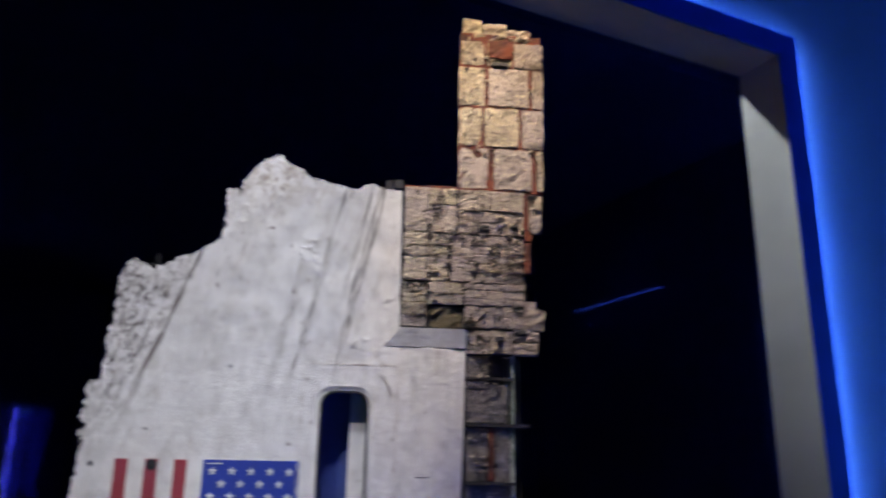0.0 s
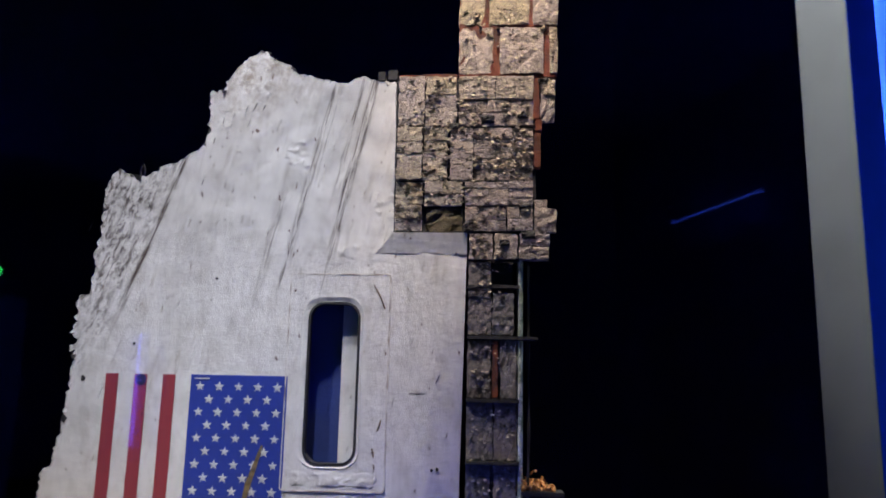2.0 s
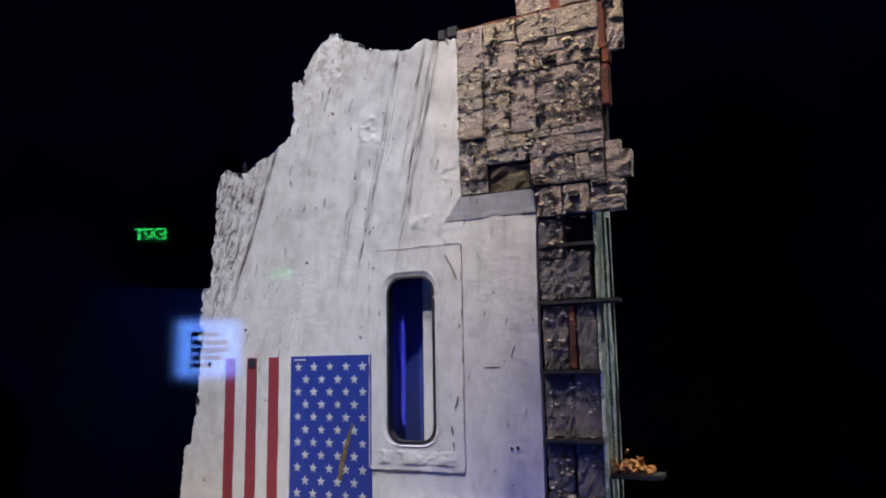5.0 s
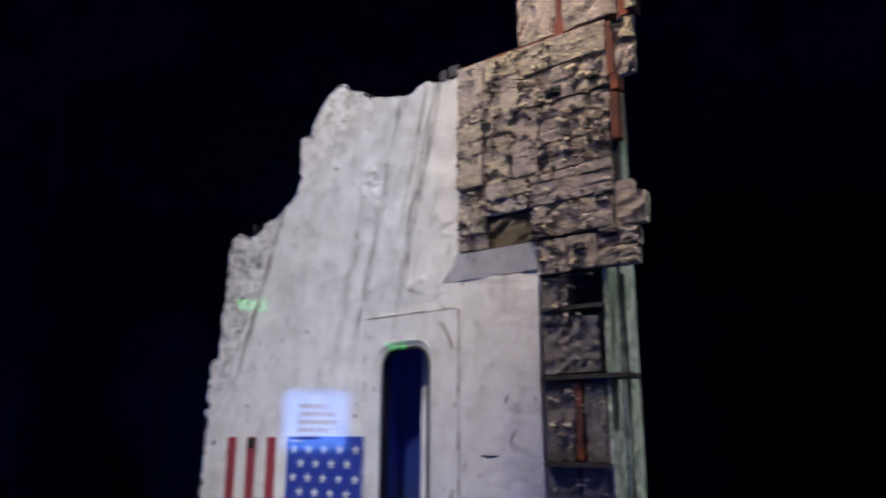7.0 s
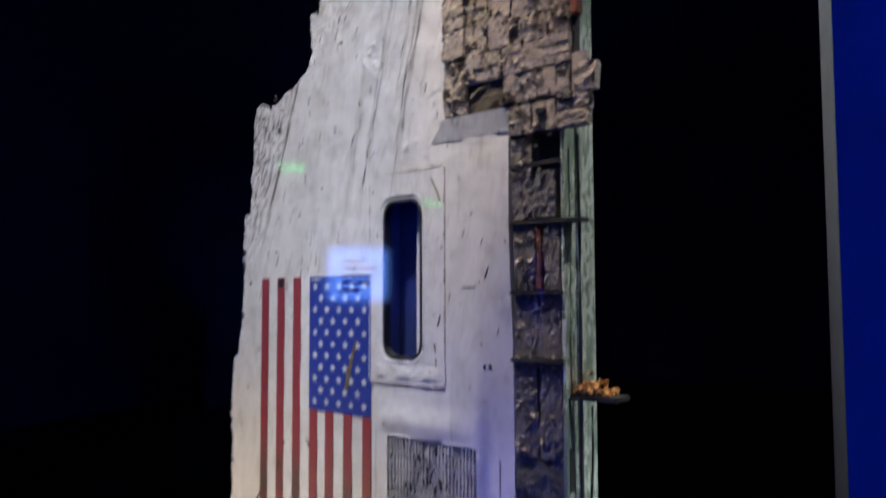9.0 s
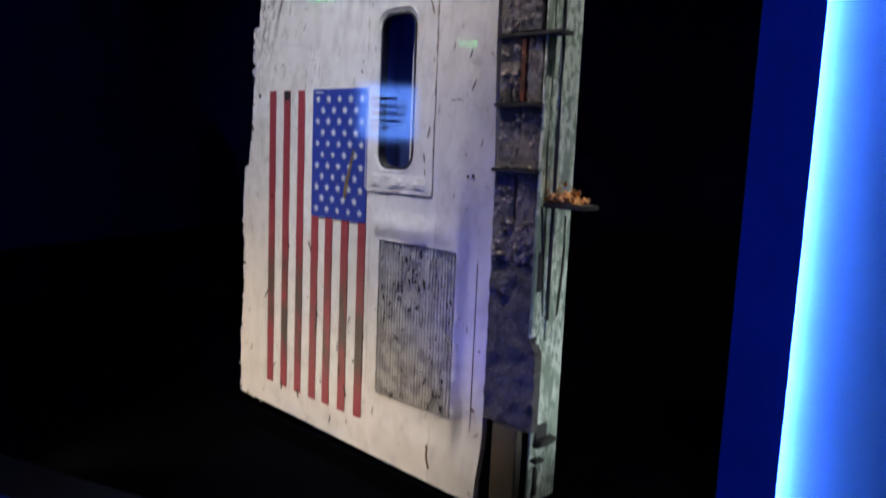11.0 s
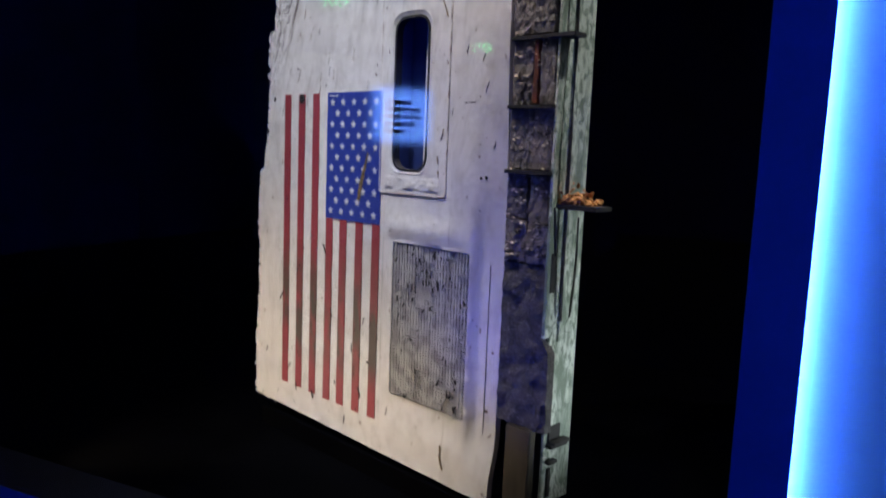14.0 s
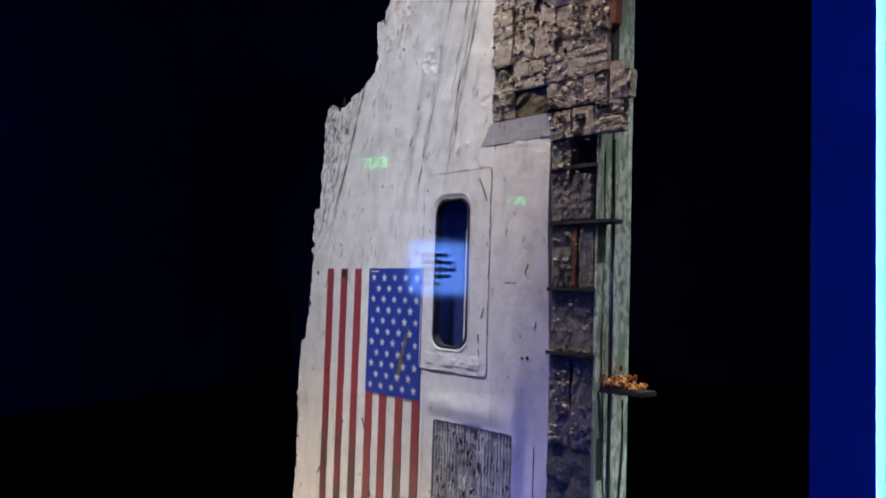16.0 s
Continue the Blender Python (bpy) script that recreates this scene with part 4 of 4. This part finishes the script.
for k in range(34):
    u, z = rnd.uniform(0.0, 1.42), rnd.uniform(0.14, 1.2)
    if HATCH[0] - 0.02 < u < HATCH[1] + 0.02 and z > 0.37:
        continue
    a, n = rnd.uniform(-0.6, 0.6), rnd.uniform(0.005, 0.026)
    w0 = -0.0058 if 0.19 < u < 0.93 and z > 0.25 else relief(u, z) - 0.0015
    pts = [(u + n * t * math.sin(a) + rnd.uniform(-0.003, 0.003), w0, z + n * t * math.cos(a)) for t in (-1, -0.4, 0.3, 1)]
    part("nick", tube(pts, rnd.uniform(0.0010, 0.0032), 5), SOOT, panel)
dark_scuffs, brown_scuffs = bmesh.new(), bmesh.new()
for k in range(150):
    u, z = rnd.uniform(0.02, 1.54), rnd.uniform(1.2, 2.85)
    left, top = 0.06 + 0.36 * smooth(z, 2.45, 2.85), 2.86 - 0.35 * smooth(u, 0.5, 0.25)
    if u < left or z > top or (u > 1.28 and z > 2.1) or (0.53 < u < 0.93 and z < 1.69) or (0.90 < u < 1.31 and 1.25 < z < 2.08) or (u > 0.95 and rnd.random() < 0.6):
        continue
    a, n, r = 0.22 + 0.12 * smooth(u, 0.5, 0.2) + rnd.uniform(-0.12, 0.12), rnd.uniform(0.004, 0.030), rnd.uniform(0.0008, 0.0026)
    target = dark_scuffs if rnd.random() < 0.5 else brown_scuffs
    rows_of = []
    for t in (-1.0, -0.3, 0.4, 1.0):
        p = Vector((u + n * t * a + rnd.uniform(-0.002, 0.002), 0, z + n * t))
        w0 = min(relief(p.x, p.z), relief(p.x + 0.003, p.z), relief(p.x - 0.003, p.z)) - 0.0022
        half = r * (1.2 - abs(t))
        rows_of.append([target.verts.new((p.x - half, w0 + 0.003, p.z)), target.verts.new((p.x, w0, p.z)), target.verts.new((p.x + half, w0 + 0.003, p.z))])
    for low_row, high_row in zip(rows_of, rows_of[1:]):
        for q in (0, 1):
            target.faces.new((low_row[q], low_row[q + 1], high_row[q + 1], high_row[q]))
tagged(part("scuffs", dark_scuffs, SOOT, skin, "short dark scuffs in the paint"), kind="stuff")
tagged(part("rust_scuffs", brown_scuffs, SCAR, skin, "short brown scuffs in the paint"), kind="stuff")
part("crack", tube([(1.325, relief(1.325, 0.26) - 0.001, 0.262), (1.332, relief(1.33, 0.24) - 0.0015, 0.24), (1.327, relief(1.33, 0.22) - 0.0015, 0.222), (1.334, relief(1.334, 0.19) - 0.0015, 0.192), (1.345, relief(1.345, 0.165) - 0.001, 0.166)], 0.0042, 6), SCAR, panel, "brown crack near the foot")
part("scratch", boxes(((1.385, relief(1.41, 1.62) - 0.0015, 1.618), (1.445, relief(1.41, 1.62) + 0.003, 1.621))), SOOT, panel)
part("scratch", boxes(((0.555, -0.0052, 1.658), (0.615, -0.004, 1.663))), STAR, canton)
rnd = random.Random(8)

# ---- frame members behind the right edge ----
bulk = part("bulkhead", boxes(((1.795, 0.006, 0.80), (1.807, 0.203, 2.74)), ((1.7952, 0.038, 0.17), (1.8068, 0.2028, 0.80)), bevel=0.002), PRIMER, panel, "green primed frame member with flaking paint")
part("stringer", boxes(((1.808, 0.08, 0.78), (1.816, 0.092, 2.6)), bevel=0.001), PRIMER, bulk)
part("slot", boxes(((1.806, 0.022, 0.96), (1.8095, 0.050, 1.10)), bevel=0.0008), SOOT, bulk, "dark slotted hole")
part("cable", tube([(1.811, 0.020, 1.26), (1.812, 0.030, 1.19), (1.811, 0.040, 1.11), (1.812, 0.041, 1.09)], 0.004, 6), SOOT, bulk)
part("cable", tube([(1.811, 0.165, 1.22), (1.811, 0.168, 1.10), (1.811, 0.16, 0.98), (1.811, 0.145, 0.86)], 0.0035, 6), SOOT, bulk)
part("bracket", boxes(((1.807, 0.06, 0.40), (1.84, 0.16, 0.412)), ((1.807, 0.06, 0.412), (1.813, 0.13, 0.47)), ((1.807, 0.062, 0.20), (1.815, 0.082, 0.31)), bevel=0.002), SOOT, bulk, "bent dark bracket")
part("lug", boxes(((1.808, 0.05, 0.39), (1.835, 0.15, 0.405)), ((1.808, 0.05, 0.33), (1.83, 0.10, 0.342)), bevel=0.002), SOOT, bulk)
part("foot_box", boxes(((1.662, -0.005, 0.150), (1.776, 0.10, 0.455)), bevel=0.004), BROWN_METAL, panel, "heat-browned metal box at the foot")
for z, u1, w0, w1 in ((1.835, 1.87, -0.005, 0.06), (1.600, 1.80, -0.012, 0.02), (1.375, 1.80, -0.010, 0.03), (2.03, 1.80, -0.008, 0.02)):
    part("rail", boxes(((1.60, w0, z - 0.007), (u1, w1, z + 0.007)), bevel=0.002), SOOT, panel, "sooted bent rail")
part("rod", tube([(1.835, 0.05, 2.12), (1.836, 0.055, 1.8), (1.838, 0.05, 1.5), (1.834, 0.055, 1.29), (1.83, 0.06, 1.0), (1.826, 0.07, 0.86)], 0.006), SOOT, panel)
shelf = part("ledge", boxes(((1.75, 0.03, 1.256), (1.968, 0.13, 1.272)), bevel=0.002), SOOT, panel, "sooted bracket sticking out sideways")
bm = bmesh.new()
rnd = random.Random(5)
for k in range(150):
    d = rnd.random()
    c = Vector((1.862 + rnd.uniform(-0.085, 0.075), 0.08 + rnd.uniform(-0.045, 0.045), 1.276 + rnd.uniform(0, 0.095) * d))
    c.z = 1.276 + (c.z - 1.276) * max(0.25, 1 - abs(c.x - 1.848) / 0.085)
    size = Vector((rnd.uniform(0.004, 0.017), rnd.uniform(0.004, 0.012), rnd.uniform(0.002, 0.008)))
    turn = pose(*c, rnd.uniform(-60, 60), rnd.uniform(-60, 60), rnd.uniform(0, 180))
    got = bmesh.ops.create_icosphere(bm, subdivisions=1, radius=1.0)
    for v in got["verts"]:
        v.co = turn @ Vector([q * h * rnd.uniform(0.6, 1.3) for q, h in zip(v.co, size)])
tagged(part("insulation", bm, CRUMB, shelf, "orange crumbled insulation foam"), kind="stuff")
part("stand", boxes(((0.1, 0.06, 0.0), (1.5, 0.12, 0.55)), ((0.05, -0.02, 0.0), (1.55, 0.35, 0.09))), BLACK, panel, "black display stand")

# ---- what the glass mirrors from the gallery behind the camera ----
sign = tagged(new("text_panel"), "lit blue-white text panel on the gallery wall", "sign")
sign.matrix_world = pose(-3.21, -6.92, 1.93, 0, 0, -40)
part("panel_face", boxes(((-0.53, 0, -0.47), (0.53, 0.03, 0.47))), SIGN, sign)
part("bracket", boxes(((-0.2, -0.045, -0.3), (0.2, -0.001, 0.3))), SOOT, sign)
for z, w in ((0.20, 0.40), (0.09, 0.54), (-0.02, 0.54), (-0.13, 0.46), (-0.24, 0.30)):
    part("print_bar", boxes(((-0.26, 0.031, z - 0.030), (-0.26 + w, 0.034, z + 0.030))), PRINT, sign)


def exit_sign(place):
    thing = tagged(new("exit_sign"), "green lit exit sign under the ceiling", "sign", "exit signs")
    thing.matrix_world = pose(*place)
    part("stem", tube([(0, -0.015, 0.1), (0, -0.015, 4.6 - place[2])], 0.012), SOOT, thing)
    part("housing", boxes(((-0.18, -0.03, -0.11), (0.18, 0.0, 0.11))), SOOT, thing)
    cu = bpy.data.curves.new("letters", "FONT")
    cu.body, cu.size, cu.align_x, cu.align_y, cu.extrude = "EXIT", 0.19, "CENTER", "CENTER", 0.004
    ob = new("letters", cu)
    ob.parent = thing
    ob.matrix_basis = pose(0, 0.006, 0, 90, 0, 180)
    cu.materials.append(EXIT_GREEN)
    return thing


first = exit_sign((-2.82, -4.45, 3.15))
exit_sign((-3.18, -9.87, 3.33))
portal = tagged(new("led_frame"), "blue backlit frame of a neighbouring display", "frame")
portal.matrix_world = pose(5.19, -2.17, 0)
part("led_strip", boxes(((-0.20, -1.0, 3.39), (-0.17, 0.40, 3.41))), DIM_LED, portal)
part("post", boxes(((-0.05, -1.3, 0), (0, -1.2, 3.43))), ROOM, portal)
part("post", boxes(((-0.05, 1.3, 0), (0, 1.4, 3.43))), ROOM, portal)
edge = tagged(new("partition"), "dark partition edged with violet-blue led light", "partition")
edge.matrix_world = pose(-0.68, -8.5, 0)
part("board", boxes(((-0.42, -0.14, 0), (0.47, -0.08, 2.44))), ROOM, edge)
# two boards added to block the strips' light from viewpoints further right
part("led_baffle", boxes(((0.254, 0.001, 0), (0.272, 1.2, 2.6))), ROOM, edge)
part("led_baffle", boxes(((0.496, -0.05, 0), (0.517, 1.2, 2.6))), ROOM, edge)
part("led_strip", boxes(((-0.011, -0.05, 0.72), (0.028, 0.0, 2.37))), VIOLET_LED, edge)
part("led_strip", boxes(((0.210, -0.05, 0.72), (0.249, 0.0, 2.37))), VIOLET_LED, edge)
part("led_strip", boxes(((0.029, -0.05, 2.30), (0.209, 0.0, 2.37))), DIM_LED, edge)
# upright added where the glass can't mirror it; its glow tints the boards blue
near = tagged(new("led_frame"), "unseen glowing upright added to light the frame boards blue", "frame")
near.matrix_world = pose(5.19, 0.25, 0)
part("post", boxes(((-0.03, -0.08, 0), (0, 0.08, 3.43))), BOARD, near)
part("led_strip", boxes(((-0.06, -0.04, 0.1), (-0.031, 0.04, 3.40))), FILL_LED, near)
text_wall = structure("text_wall", boxes(((-2.2, -0.18, 0), (1.5, -0.046, 2.78))), WALL, "gallery wall behind the text panel in blue light", "wall")
text_wall.matrix_world = pose(-3.21, -6.92, 0, 0, 0, -40)
# housing added to keep the lamp above out of the glass's reflection
can = tagged(new("spot_shroud"), "added black housing that hides the text wall spot", "lamp")
can.matrix_world = pose(-2.44, -5.73, 4.35, 0, 0, -40)
part("housing", boxes(((-0.09, 0.0, -0.14), (0.09, 0.02, 0.14)), ((-0.09, -0.16, 0.10), (0.09, 0.0, 0.14)), ((-0.09, -0.16, -0.1), (-0.075, 0.0, 0.1)), ((0.075, -0.16, -0.1), (0.09, 0.0, 0.1))), SOOT, can)
part("stem", boxes(((-0.015, -0.07, 0.14), (0.015, -0.04, 0.25))), SOOT, can)
